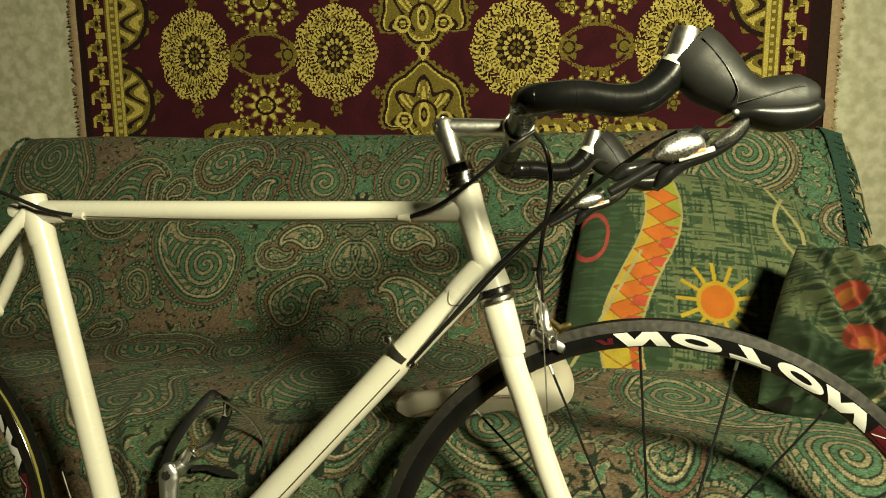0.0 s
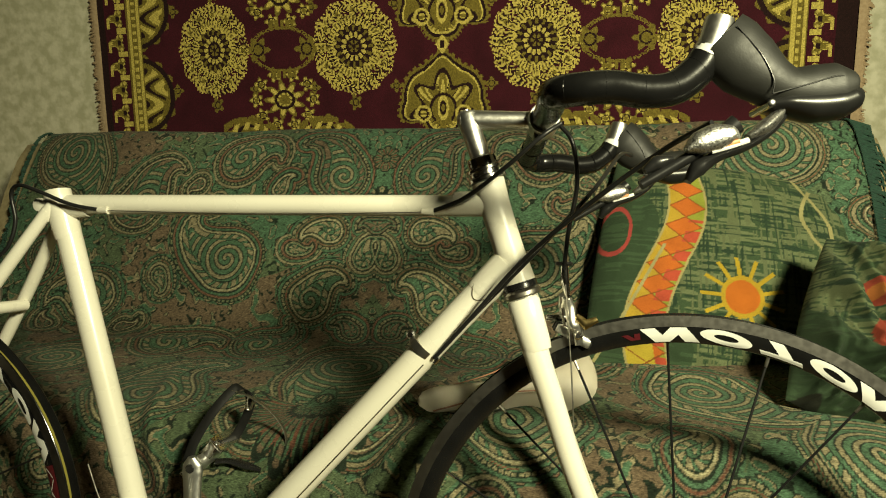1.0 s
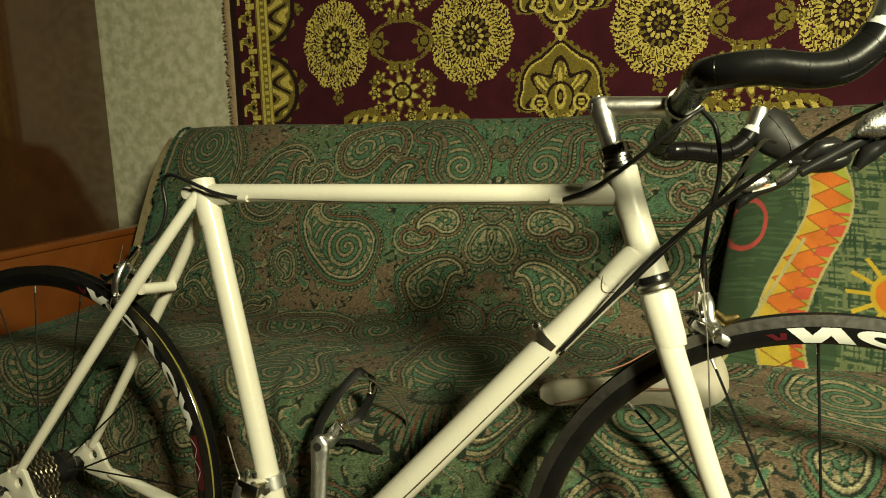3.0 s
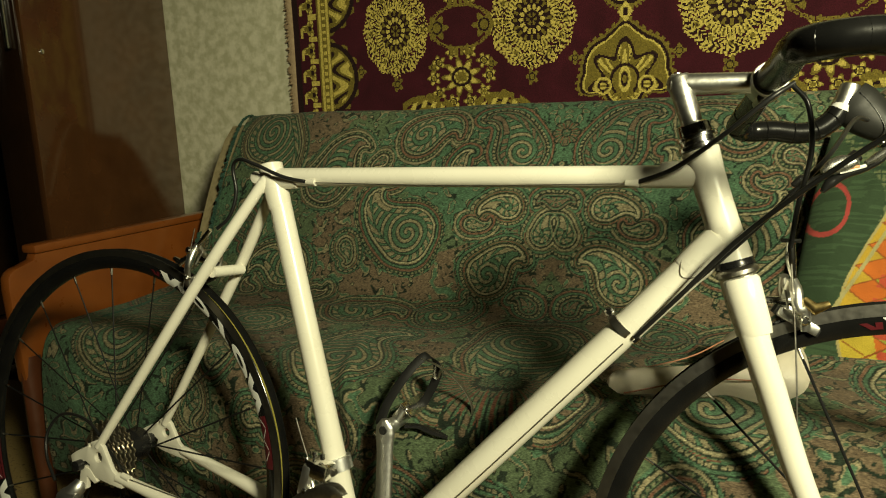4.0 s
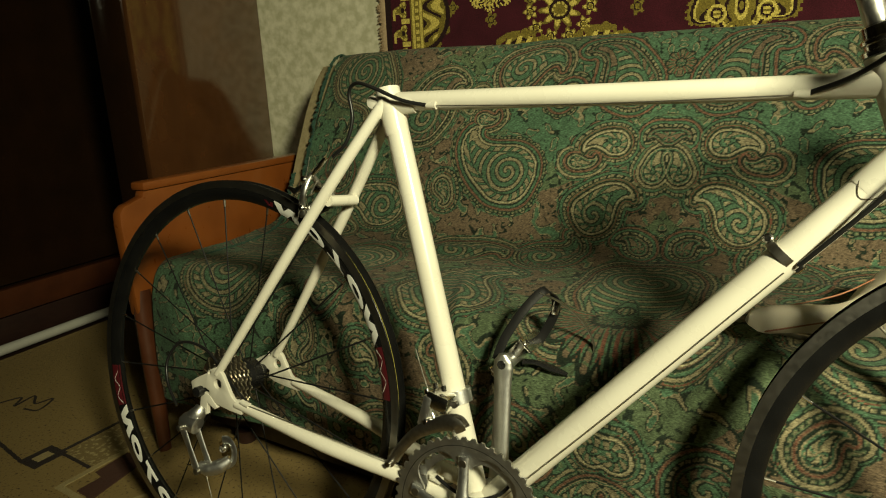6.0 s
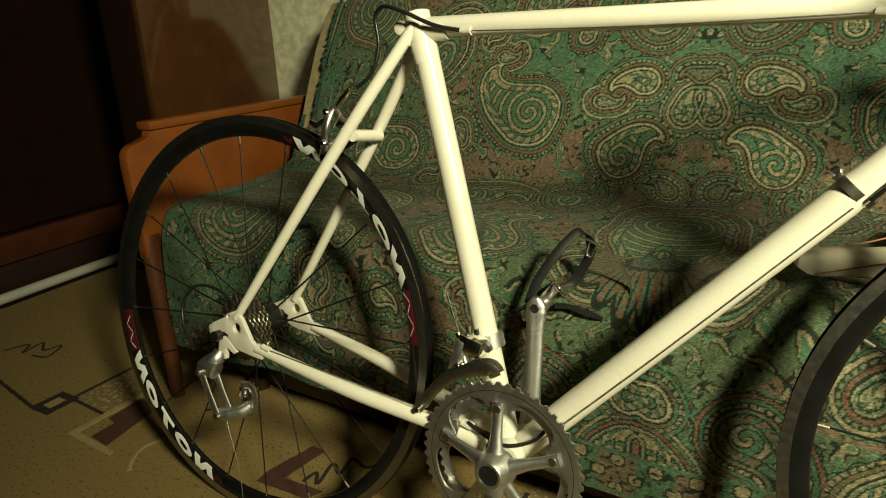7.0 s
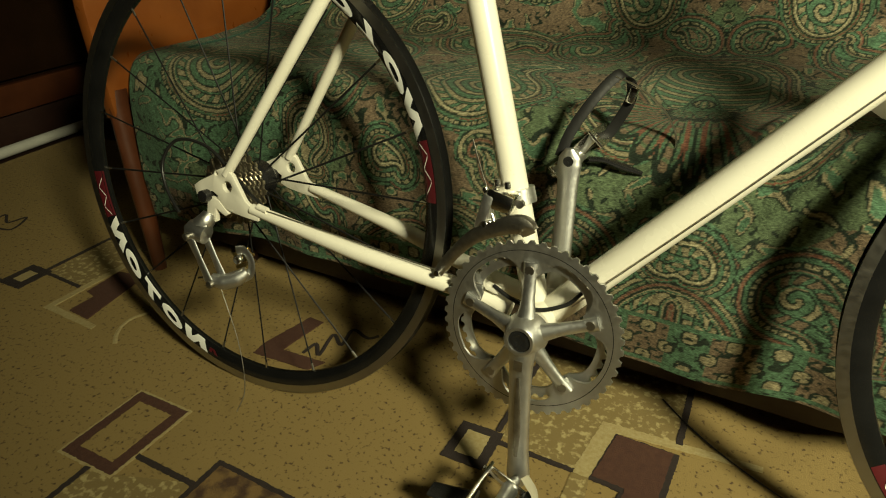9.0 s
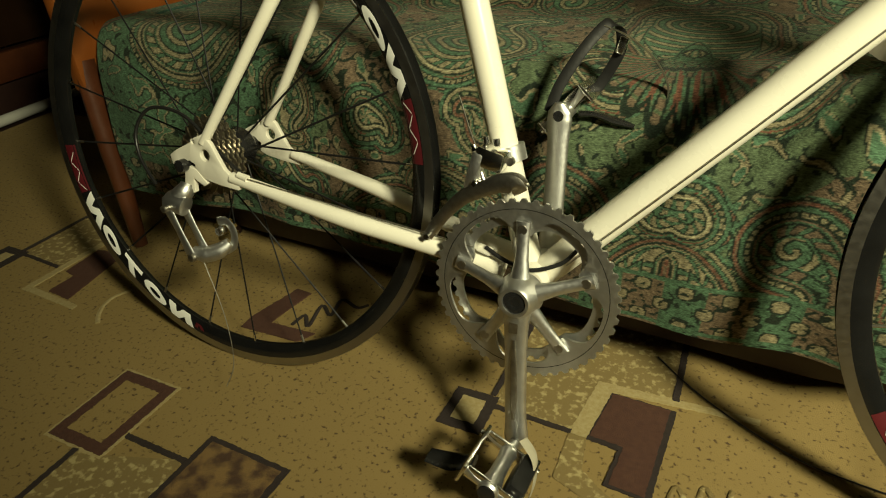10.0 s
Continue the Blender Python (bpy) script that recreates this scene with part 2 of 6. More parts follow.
def smooth_noise(x, y, scale, seed, skew=True):
    """Smooth value noise on arrays, 0 to 1; skew turns its grid away from the axes."""
    g = np.random.RandomState(seed).rand(64, 64)
    x, y = np.asarray(x) * scale, np.asarray(y) * scale
    if skew:
        x, y = 0.83 * x + 0.56 * y + 0.35 * np.sin(1.7 * y), -0.56 * x + 0.83 * y + 0.35 * np.sin(1.9 * x)
    i, j = np.floor(x).astype(int), np.floor(y).astype(int)
    f, h = x - i, y - j
    f, h = f * f * (3 - 2 * f), h * h * (3 - 2 * h)
    a, b, c, d = g[i % 64, j % 64], g[(i + 1) % 64, j % 64], g[i % 64, (j + 1) % 64], g[(i + 1) % 64, (j + 1) % 64]
    return (a * (1 - f) + b * f) * (1 - h) + (c * (1 - f) + d * f) * h


# ---- the room ----
WALL_Y = 1.885
def wall(name, size, at, material=None):
    ob = part(name, box(size, pose(*at), 0.0), material or WALL, smooth=False)
    return tagged(ob, "mottled wall, pale green where seen, darkened where unseen", "wall", kind="structure")


wall("wall_north", (4.6, 0.15, 2.7), (0.1, WALL_Y + 0.075, 1.35))
# the next three walls are unseen and kept dark to hold back fill light
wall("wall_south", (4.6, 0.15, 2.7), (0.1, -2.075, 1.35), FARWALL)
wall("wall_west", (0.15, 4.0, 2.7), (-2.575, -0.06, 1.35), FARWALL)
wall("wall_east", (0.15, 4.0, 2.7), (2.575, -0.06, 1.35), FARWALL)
tagged(part("ceiling", box((5.3, 4.2, 0.15), pose(0, -0.06, 2.775), 0.0), CEIL, smooth=False), "plain unseen ceiling darkened to bounce less light", "ceiling", kind="structure")
tagged(part("floor", box((5.3, 4.2, 0.1), pose(0, -0.06, -0.056), 0.0), BASEWOOD, smooth=False), "dark wooden floor under the carpet", "floor", kind="structure")


# ---- carpet ----
def ragged(corners, step=0.0035, jitter=0.0008, seed=1):
    """An outline with the uneven edge of cut pile."""
    rnd = random.Random(seed)
    out = []
    for i, a in enumerate(corners):
        b = corners[(i + 1) % len(corners)]
        k = max(1, int(math.dist(a, b) / step))
        for j in range(k):
            t = j / k
            out.append((a[0] + (b[0] - a[0]) * t + rnd.uniform(-jitter, jitter), a[1] + (b[1] - a[1]) * t + rnd.uniform(-jitter, jitter)))
    return out


def pile(name, corners, material, level, parent, seed):
    """A patch of coloured pile that stands a hair above the ground colour."""
    bm = bmesh.new()
    vs = [bm.verts.new((x, y, level)) for x, y in ragged(corners, seed=seed)]
    f = bm.faces.new(vs)
    if f.normal.z < 0 or sum((a[0] * b[1] - b[0] * a[1]) for a, b in zip(corners, corners[1:] + corners[:1])) < 0:
        f.normal_flip()
    r = bmesh.ops.extrude_face_region(bm, geom=[f])
    bmesh.ops.translate(bm, vec=(0, 0, -level - 0.001), verts=[v for v in r["geom"] if isinstance(v, bmesh.types.BMVert)])
    bmesh.ops.recalc_face_normals(bm, faces=bm.faces)
    return part(name, bm, material, parent, smooth=False)


carpet = tagged(part("carpet", box((4.4, 3.6, 0.012), pose(0.1, -0.2, -0.006), 0.0), CARPET, smooth=False), "sand coloured carpet with brown and cream geometric blocks", "carpet", kind="structure")




def oblong(cx, cy, a, b, turn=-4):
    c, s = math.cos(radians(turn)), math.sin(radians(turn))
    return [(cx + x * c - y * s, cy + x * s + y * c) for x, y in ((-a, -b), (a, -b), (a, b), (-a, b))]


def stroke(x0, y0, x1, y1, w):
    d = Vector((x1 - x0, y1 - y0)).normalized()
    n = Vector((-d.y, d.x)) * w / 2
    return [(x0 - n.x, y0 - n.y), (x1 - n.x, y1 - n.y), (x1 + n.x, y1 + n.y), (x0 + n.x, y0 + n.y)]


def framed(cx, cy, a, b, rim, outer, inner, seed, turn=-4, edge=None):
    if edge:
        pile("carpet_edge", oblong(cx, cy, a + 0.004, b + 0.004, turn), edge, 0.0012, carpet, seed)
    pile("carpet_block", oblong(cx, cy, a, b, turn), outer, 0.0018, carpet, seed + 1)
    pile("carpet_block", oblong(cx, cy, a - rim, b - rim, turn), inner, 0.0024, carpet, seed + 2)


framed(-0.884, 0.653, 0.050, 0.067, 0.017, CARPETBROWN, CARPET, 10, edge=CARPETLIGHT)
framed(-0.420, 0.814, 0.031, 0.036, 0.014, CARPETBLACK, CARPETLIGHT, 20)
framed(-1.425, 0.901, 0.032, 0.037, 0.019, CARPETBLACK, CARPETLIGHT, 25)
# flecked fields and the thin dark lines between the blocks
pile("carpet_field", [(-0.879, 0.585), (-0.836, 0.585), (-0.732, 0.614), (-0.728, 0.553), (-0.74, 0.42), (-0.88, 0.42)], CARPETFLECK, 0.0010, carpet, 30)
pile("carpet_field", [(-0.390, 0.842), (-0.283, 0.822), (-0.263, 0.924), (-0.160, 0.920), (-0.158, 1.06), (-0.386, 1.06)], CARPETFLECK, 0.0010, carpet, 31)
pile("carpet_field", [(-1.395, 0.930), (-1.285, 0.912), (-1.276, 1.006), (-1.27, 1.08), (-1.395, 1.08)], CARPETFLECK, 0.0010, carpet, 32)
LINES = ((-0.832, 0.622, -0.728, 0.613, 0.008), (-0.879, 0.582, -0.886, 0.40, 0.008), (-0.388, 0.831, -0.283, 0.820, 0.007), (-0.396, 0.850, -0.386, 1.02, 0.008), (-0.163, 0.917, -0.158, 1.05, 0.009), (-1.394, 0.927, -1.285, 0.912, 0.007), (-1.407, 0.935, -1.397, 1.10, 0.008), (-1.455, 0.87, -1.80, 0.95, 0.008), (-0.600, 0.60, -0.46, 0.40, 0.006))
for k, (x0, y0, x1, y1, w) in enumerate(LINES):
    pile("carpet_line", stroke(x0, y0, x1, y1, w), CARPETBLACK, 0.0022, carpet, 40 + k)
# mottled brown block with a black edge
pile("carpet_block", [(-0.723, 0.660), (-0.592, 0.646), (-0.606, 0.46), (-0.740, 0.46)], CARPETBLACK, 0.0014, carpet, 50)
pile("carpet_block", [(-0.714, 0.651), (-0.602, 0.639), (-0.615, 0.47), (-0.730, 0.47)], mat("mottled_brown_carpet", (0.19, 0.115, 0.04), 0.95, 0, (0.06, 0.03, 0.015), 40, 1.0, 420, mix=0.18), 0.0024, carpet, 51)
# cream angle and the stepped brown block
pile("carpet_block", [(-0.266, 0.924), (-0.060, 0.918), (-0.060, 0.908), (-0.243, 0.908), (-0.262, 0.815), (-0.285, 0.818)], CARPETLIGHT, 0.0016, carpet, 60)
pile("carpet_block", [(-0.285, 0.817), (-0.262, 0.815), (-0.258, 0.765), (-0.232, 0.742), (-0.15, 0.70), (-0.15, 0.68), (-0.288, 0.742)], CARPETFLECK, 0.0014, carpet, 63)
pile("carpet_block", [(-0.245, 0.906), (-0.160, 0.898), (-0.176, 0.742), (-0.231, 0.750), (-0.222, 0.808), (-0.262, 0.814)], CARPETBLACK, 0.0020, carpet, 61)
pile("carpet_block", [(-0.243, 0.904), (-0.168, 0.897), (-0.183, 0.747), (-0.225, 0.753), (-0.216, 0.815), (-0.259, 0.820)], CARPETBROWN, 0.0026, carpet, 62)
# the second angle and block, seen past the rear wheel
pile("carpet_block", [(-1.288, 0.834), (-1.276, 1.008), (-1.262, 1.008), (-1.272, 0.846), (-1.145, 0.828), (-1.143, 0.816)], CARPETLIGHT, 0.0014, carpet, 70)
pile("carpet_block", [(-1.256, 0.904), (-1.258, 0.985), (-1.195, 0.990), (-1.176, 0.836), (-1.232, 0.845), (-1.229, 0.898)], CARPETBROWN, 0.0020, carpet, 71)
pile("carpet_block", [(-0.83, 0.868), (-0.83, 0.896), (-0.80, 0.99), (-0.77, 0.985), (-0.79, 0.893), (-0.705, 0.890), (-0.722, 0.864)], CARPETBROWN, 0.0020, carpet, 72)
pile("carpet_block", [(-0.52, 0.62), (-0.44, 0.615), (-0.45, 0.53), (-0.53, 0.535)], CARPETBROWN, 0.0020, carpet, 73)


def scribble(points, w, material):
    bm = bmesh.new()
    p = smooth_path([(x, y, 0.0016) for x, y in points], 6)
    sweep(p, [(w, 0.0012)], 6, bm, side=(0, 0, 1))
    part("carpet_scroll", bm, material, carpet)


scribble([(-0.753, 0.898), (-0.746, 0.927), (-0.725, 0.903), (-0.733, 0.96), (-0.705, 0.94), (-0.709, 0.985), (-0.674, 0.973), (-0.658, 0.985)], 0.0035, CARPETBLACK)
scribble([(-1.80, 1.02), (-1.772, 1.068), (-1.74, 1.03), (-1.747, 1.088), (-1.70, 1.06), (-1.683, 1.097), (-1.656, 1.04), (-1.70, 1.03)], 0.0035, CARPETBLACK)
scribble([(-1.068, 0.800), (-1.085, 0.818), (-1.098, 0.842), (-1.10, 0.868), (-1.085, 0.895)], 0.0040, CARPETLIGHT)
scribble([(-0.16, 0.74), (-0.15, 0.775), (-0.13, 0.745), (-0.12, 0.785), (-0.10, 0.755), (-0.09, 0.79)], 0.003, CARPETFLECK)


# ---- wall rug ----
def rug_pattern(x, z):
    """Gold and olive medallions on a maroon ground, knot by knot."""
    maroon, gold, olive, dark = np.array((0.040, 0.005, 0.010)), np.array((0.46, 0.37, 0.085)), np.array((0.150, 0.115, 0.020)), np.array((0.016, 0.006, 0.006))
    out = np.empty(x.shape + (3,))
    out[:] = maroon
    out *= (0.8 + 0.4 * smooth_noise(x, z, 30, 3))[..., None]
    X = np.abs(x + 0.113)
    speck = np.random.RandomState(4).rand(*x.shape)

    def put(mask, c):
        out[mask] = c * (0.75 + 0.5 * speck[mask])[:, None]

    def medallion(cx, cz, r, sx):
        dx, dz = (X - cx) / sx, z - cz
        rho, th = np.hypot(dx, dz) / r, np.arctan2(dz, dx)
        lobes = np.cos(12 * th)
        lace = np.cos(48 * th + 3 * np.sin(26 * rho)) * np.cos(34 * rho) + 1.1 * (smooth_noise(X * 1.0, z, 95, 6) - 0.5)
        put((rho < 0.97 + 0.035 * lobes) & (rho > 0.70) & (lace > -0.08), gold)
        put((np.abs(rho - 0.985 - 0.03 * lobes) < 0.02) & (np.cos(72 * th) > -0.2), gold)
        petal = (rho > 0.60) & (rho < 0.90) & (lobes > -0.05 + 1.1 * np.abs(rho - 0.74) * 2.4)
        put(petal, gold)
        put(petal & (np.abs(rho - 0.77) < 0.045) & (lobes > 0.72), olive)
        put((rho > 0.62) & (rho < 0.93) & (np.abs(lobes + 0.12 - 1.1 * np.abs(rho - 0.74) * 2.4) < 0.13), dark)
        put((rho < 0.64 + 0.05 * np.cos(12 * th + math.pi)), gold)
        put((np.abs(rho - 0.60) < 0.05) & (np.cos(24 * th) > 0.70), olive)
        put((rho > 0.48) & (rho < 0.98) & (lace < -0.42), dark)
        put((rho > 0.50) & (rho < 0.62) & (np.abs(np.cos(12 * th)) < 0.22), dark)
        put(rho < 0.46 + 0.03 * np.cos(16 * th), dark)
        put((rho < 0.45) & (rho > 0.33) & (np.cos(16 * th) > 0.25), olive)
        put((rho > 0.19) & (rho < 0.29 + 0.02 * np.cos(14 * th)) & (np.cos(14 * th) > -0.55), gold)
        put((rho < 0.17), dark)
        put((rho < 0.13) & (np.cos(6 * th) > -0.3), olive)
        put((rho < 0.045), dark)

    def posy(cx, cz, r, petals, sx=1.0, c=gold):
        dx, dz = (X - cx) / sx, z - cz
        rho, th = np.hypot(dx, dz) / r, np.arctan2(dz, dx)
        e = 0.78 + 0.22 * np.cos(petals * th)
        put(rho < e, olive)
        put((rho < e * 0.82) & (np.cos(petals * th) > -0.2), c)
        put((np.abs(rho - 0.42) < 0.07), dark)
        put(rho < 0.25, olive)

    def arch(cx, cz, r):
        """A fan-shaped palmette: serrated border, scalloped field, five veined petals over a stem."""
        dx, dz = X - cx, (z - cz) + 0.35 * r
        rho, th = np.hypot(dx, dz * 0.88) / r, np.arctan2(dz, dx)
        up = math.pi / 2 - th
        fan = 1 / (1 + np.exp((np.abs(up) - 1.95) / 0.06))
        e = (1.06 + 0.07 * np.abs(np.cos(3.5 * up)) + 0.12 * np.exp(-(up / 0.16) ** 2)) * (0.55 + 0.45 * fan)
        put(rho < e + 0.05 * (np.cos(46 * th) > 0), olive)
        put((rho < e - 0.06) & (rho > e - 0.13), dark)
        put((rho < e - 0.13) & (rho > e - 0.17), gold)
        field = rho < e - 0.17
        lob = np.cos(7 * up)
        put(field & (np.abs(rho - 0.66 - 0.16 * lob) < 0.05), dark)
        put(field & (rho < 0.60 + 0.16 * lob) & (rho > 0.36) & (np.cos(26 * up + 12 * rho) > -0.1) & (lob > -0.2), gold)
        put(field & (np.abs(lob) < 0.10) & (rho > 0.25) & (rho < 0.55), dark)
        put(field & (rho < 0.34) & (rho > 0.28), dark)
        put((np.abs(dx) < 0.020) & (np.abs(dz + 0.1 * r) < 0.030), olive)
        ov = np.hypot(dx / 0.012, (dz - 0.002) / 0.026)
        put(np.abs(ov - 1) < 0.22, gold)
        put((ov < 0.7) & (ov > 0.4), dark)
        for sg in (-1, 1):
            sc = np.hypot(dx - sg * 0.052, dz + 0.012) / 0.022
            put(np.abs(sc - 0.85) < 0.13, gold)
            put(np.abs(sc - 0.5) < 0.10, dark)

    for k, sx in ((0.232, 0.93), (0.612, 0.79)):
        medallion(k, 1.057, 0.120, sx)
        medallion(k, 1.485, 0.120, sx)
        for dz in (-0.142, 0.142):
            posy(k, 1.057 + dz, 0.022, 5, 0.8, olive)
            posy(k + 0.11, 1.057 + dz * 0.72, 0.017, 4, 1, olive)
            posy(k - 0.11, 1.057 + dz * 0.72, 0.017, 4, 1, olive)
    arch(0.0, 0.930, 0.104)
    arch(0.0, 1.172, 0.104)
    put((X < 0.018) & (np.abs(z - 1.055) < 0.026 * (1 - X / 0.018)), gold)
    put((X < 0.006) & (np.abs(z - 1.055) < 0.010), dark)
    for cz in (0.925, 1.19, 1.42):
        posy(0.425, cz, 0.052, 9, 1.1)
        for q in range(10):
            a = q * math.pi / 5
            posy(0.425 + 0.078 * math.cos(a), cz + 0.068 * math.sin(a), 0.021, 5)
    for s in (-1, 1):
        posy(0.425 - s * 0.066, 1.055, 0.034, 6, 1.0, olive)
        posy(0.425 - s * 0.105, 1.055, 0.016, 4, 1.0, gold)
    put((np.abs(np.hypot((X - 0.425) / 0.085, (z - 1.055) / 0.055) - 1) < 0.07) & (speck > 0.25), olive)
    put((np.abs(X - 0.425) < 0.034) & (np.abs(z - 0.993) < 0.012) & (np.sin(X * 420) > -0.2), olive)
    put((np.abs(X - 0.425) < 0.034) & (np.abs(z - 1.117) < 0.012) & (np.sin(X * 420) > -0.2), olive)
    for cx in (0.32, 0.53):
        posy(cx, 0.838, 0.05, 7, 1.3, olive)
        sc = np.hypot((X - cx) / 0.085, (z - 0.815) / 0.06)
        put((np.abs(sc - 1) < 0.12) & (np.cos(150 * X) > -0.4), olive)
        put((np.abs(sc - 0.72) < 0.14) & (np.cos(220 * X + 90 * z) > 0.1), gold)
    # scalloped inner border, gold rails and the outer vine
    for cz in (0.83, 1.055, 1.28):
        sc = np.hypot((X - 0.835) / 0.105, (z - cz - 0.112) / 0.105)
        put(sc < 1.0 + 0.06 * np.cos(14 * np.arctan2(z - cz - 0.112, X - 0.835)), olive)
        put(np.abs(sc - 0.92) < 0.06, dark)
        put((sc < 0.80) & (np.sin(95 * X + 3 * np.sin(70 * z)) > 0.3), gold)
        put((sc < 0.74) & (np.sin(95 * X + 3 * np.sin(70 * z)) < -0.75), dark)
    put(X > 0.815, maroon)
    put((X > 0.815) & (X < 0.855), olive)
    put((np.abs(X - 0.823) < 0.004) | (np.abs(X - 0.847) < 0.004), gold)
    put((np.abs(X - 0.835) < 0.005) & (np.sin(z * 330) > 0), gold)
    w = X - 0.885
    vine = np.mod(z, 0.062) - 0.031
    vt = np.arctan2(vine, w)
    vr = np.hypot(w, vine) / (0.019 + 0.006 * np.cos(3 * vt))
    put(vr < 1, olive)
    put((np.abs(vr - 0.80) < 0.17) & (np.cos(9 * vt) > -0.5), gold)
    put((np.abs(w - 0.024) < 0.004) & (np.sin(z * 101) > 0.2), gold)
    put((np.hypot(w + 0.004, vine * 0.8) < 0.006), dark)
    put((np.abs(np.mod(z + 0.031, 0.062) - 0.031) < 0.007) & (np.abs(w + 0.012) < 0.014), gold)
    put(X > 0.918, dark)
    return out


def wall_rug():
    k = 0.0027
    xs, zs = np.arange(-1.05, 0.88 + k, k), np.arange(0.70, 1.46, k)
    gx, gz = np.meshgrid(xs, zs)
    fx, fz = gx[:-1, :-1] + k / 2, gz[:-1, :-1] + k / 2
    right = fx > -0.113
    px = np.where(right, -0.113 + (fx + 0.113) / 1.03, fx)
    col = rug_pattern(px, fz)
    y = WALL_Y - 0.012 + 0.004 * np.sin(gx * 5) * np.sin(gz * 4 + 1) + 0.003 * (smooth_noise(gx, gz, 6, 8) - 0.5)
    P = np.stack([gx, y, gz], -1)
    rug = sheet_mesh("wall_rug", P, col, RUGMAT, per_face=True)
    tagged(rug, "maroon pile rug with gold medallions hung on the wall", "wall rug")
    for side in (-1, 1):
        bm = bmesh.new()
        rnd = random.Random(5 + side)
        x0 = -1.05 if side < 0 else 0.88
        z = 0.70
        while z < 1.46:
            w = rnd.uniform(0.018, 0.034)
            drop = rnd.uniform(-0.004, 0.004)
            sweep([(x0, WALL_Y - 0.010, z), (x0 + side * w * 0.6, WALL_Y - 0.012, z + drop), (x0 + side * w, WALL_Y - 0.008, z + drop * 2 - 0.003)], [0.0034, 0.003, 0.0012], 5, bm)
            z += rnd.uniform(0.0018, 0.0032)
        part("fringe", bm, FRINGE, rug, "frayed tan side fringe")
        bz = np.arange(0.70, 1.46, 0.004)
        ragged_edge = 0.017 + 0.006 * smooth_noise(bz, bz * 0, 60, 15 + side) + 0.004 * np.random.RandomState(16 + side).rand(len(bz))
        bx = np.stack([np.full(len(bz), -0.002), ragged_edge * 0.5, ragged_edge], -1) * side + x0
        B = np.stack([bx, np.broadcast_to((WALL_Y - 0.013, WALL_Y - 0.017, WALL_Y - 0.010), bx.shape), np.repeat(bz[:, None], 3, 1)], -1)
        sheet_mesh("binding", B, np.full(bx.shape + (3,), 0.5), FRINGE, rug, "tan side binding")


wall_rug()


# ---- sofa ----
SOFA_L, SOFA_R = -1.165, 0.82
PROFILE = [(0.938, 0.096), (0.928, 0.20), (0.936, 0.30), (0.955, 0.372), (0.995, 0.408), (1.08, 0.412), (1.23, 0.410), (1.345, 0.418), (1.40, 0.445), (1.455, 0.53), (1.50, 0.62), (1.55, 0.712), (1.605, 0.792), (1.645, 0.829), (1.685, 0.833), (1.715, 0.80), (1.72, 0.69)]


def skew_y(x, y):
    """The sofa stands askew: its left end lies further back, the front edge most."""
    back = np.clip((y - 0.95) / 0.45, 0, 1)
    return y + (1 - back) * (-0.008 - 0.13 * (np.minimum(x, 0.0) + 0.2)) + back * (-0.05 * (np.minimum(x, 0.3) + 0.5))


def arc_profile(n):
    p = np.array([(q.x, q.y) for q in smooth_path([(a, b, 0) for a, b in PROFILE], 12)])
    d = np.r_[0, np.cumsum(np.hypot(*np.diff(p, axis=0).T))]
    s = np.linspace(0, d[-1], n)
    return np.stack([np.interp(s, d, p[:, 0]), np.interp(s, d, p[:, 1])], -1), s


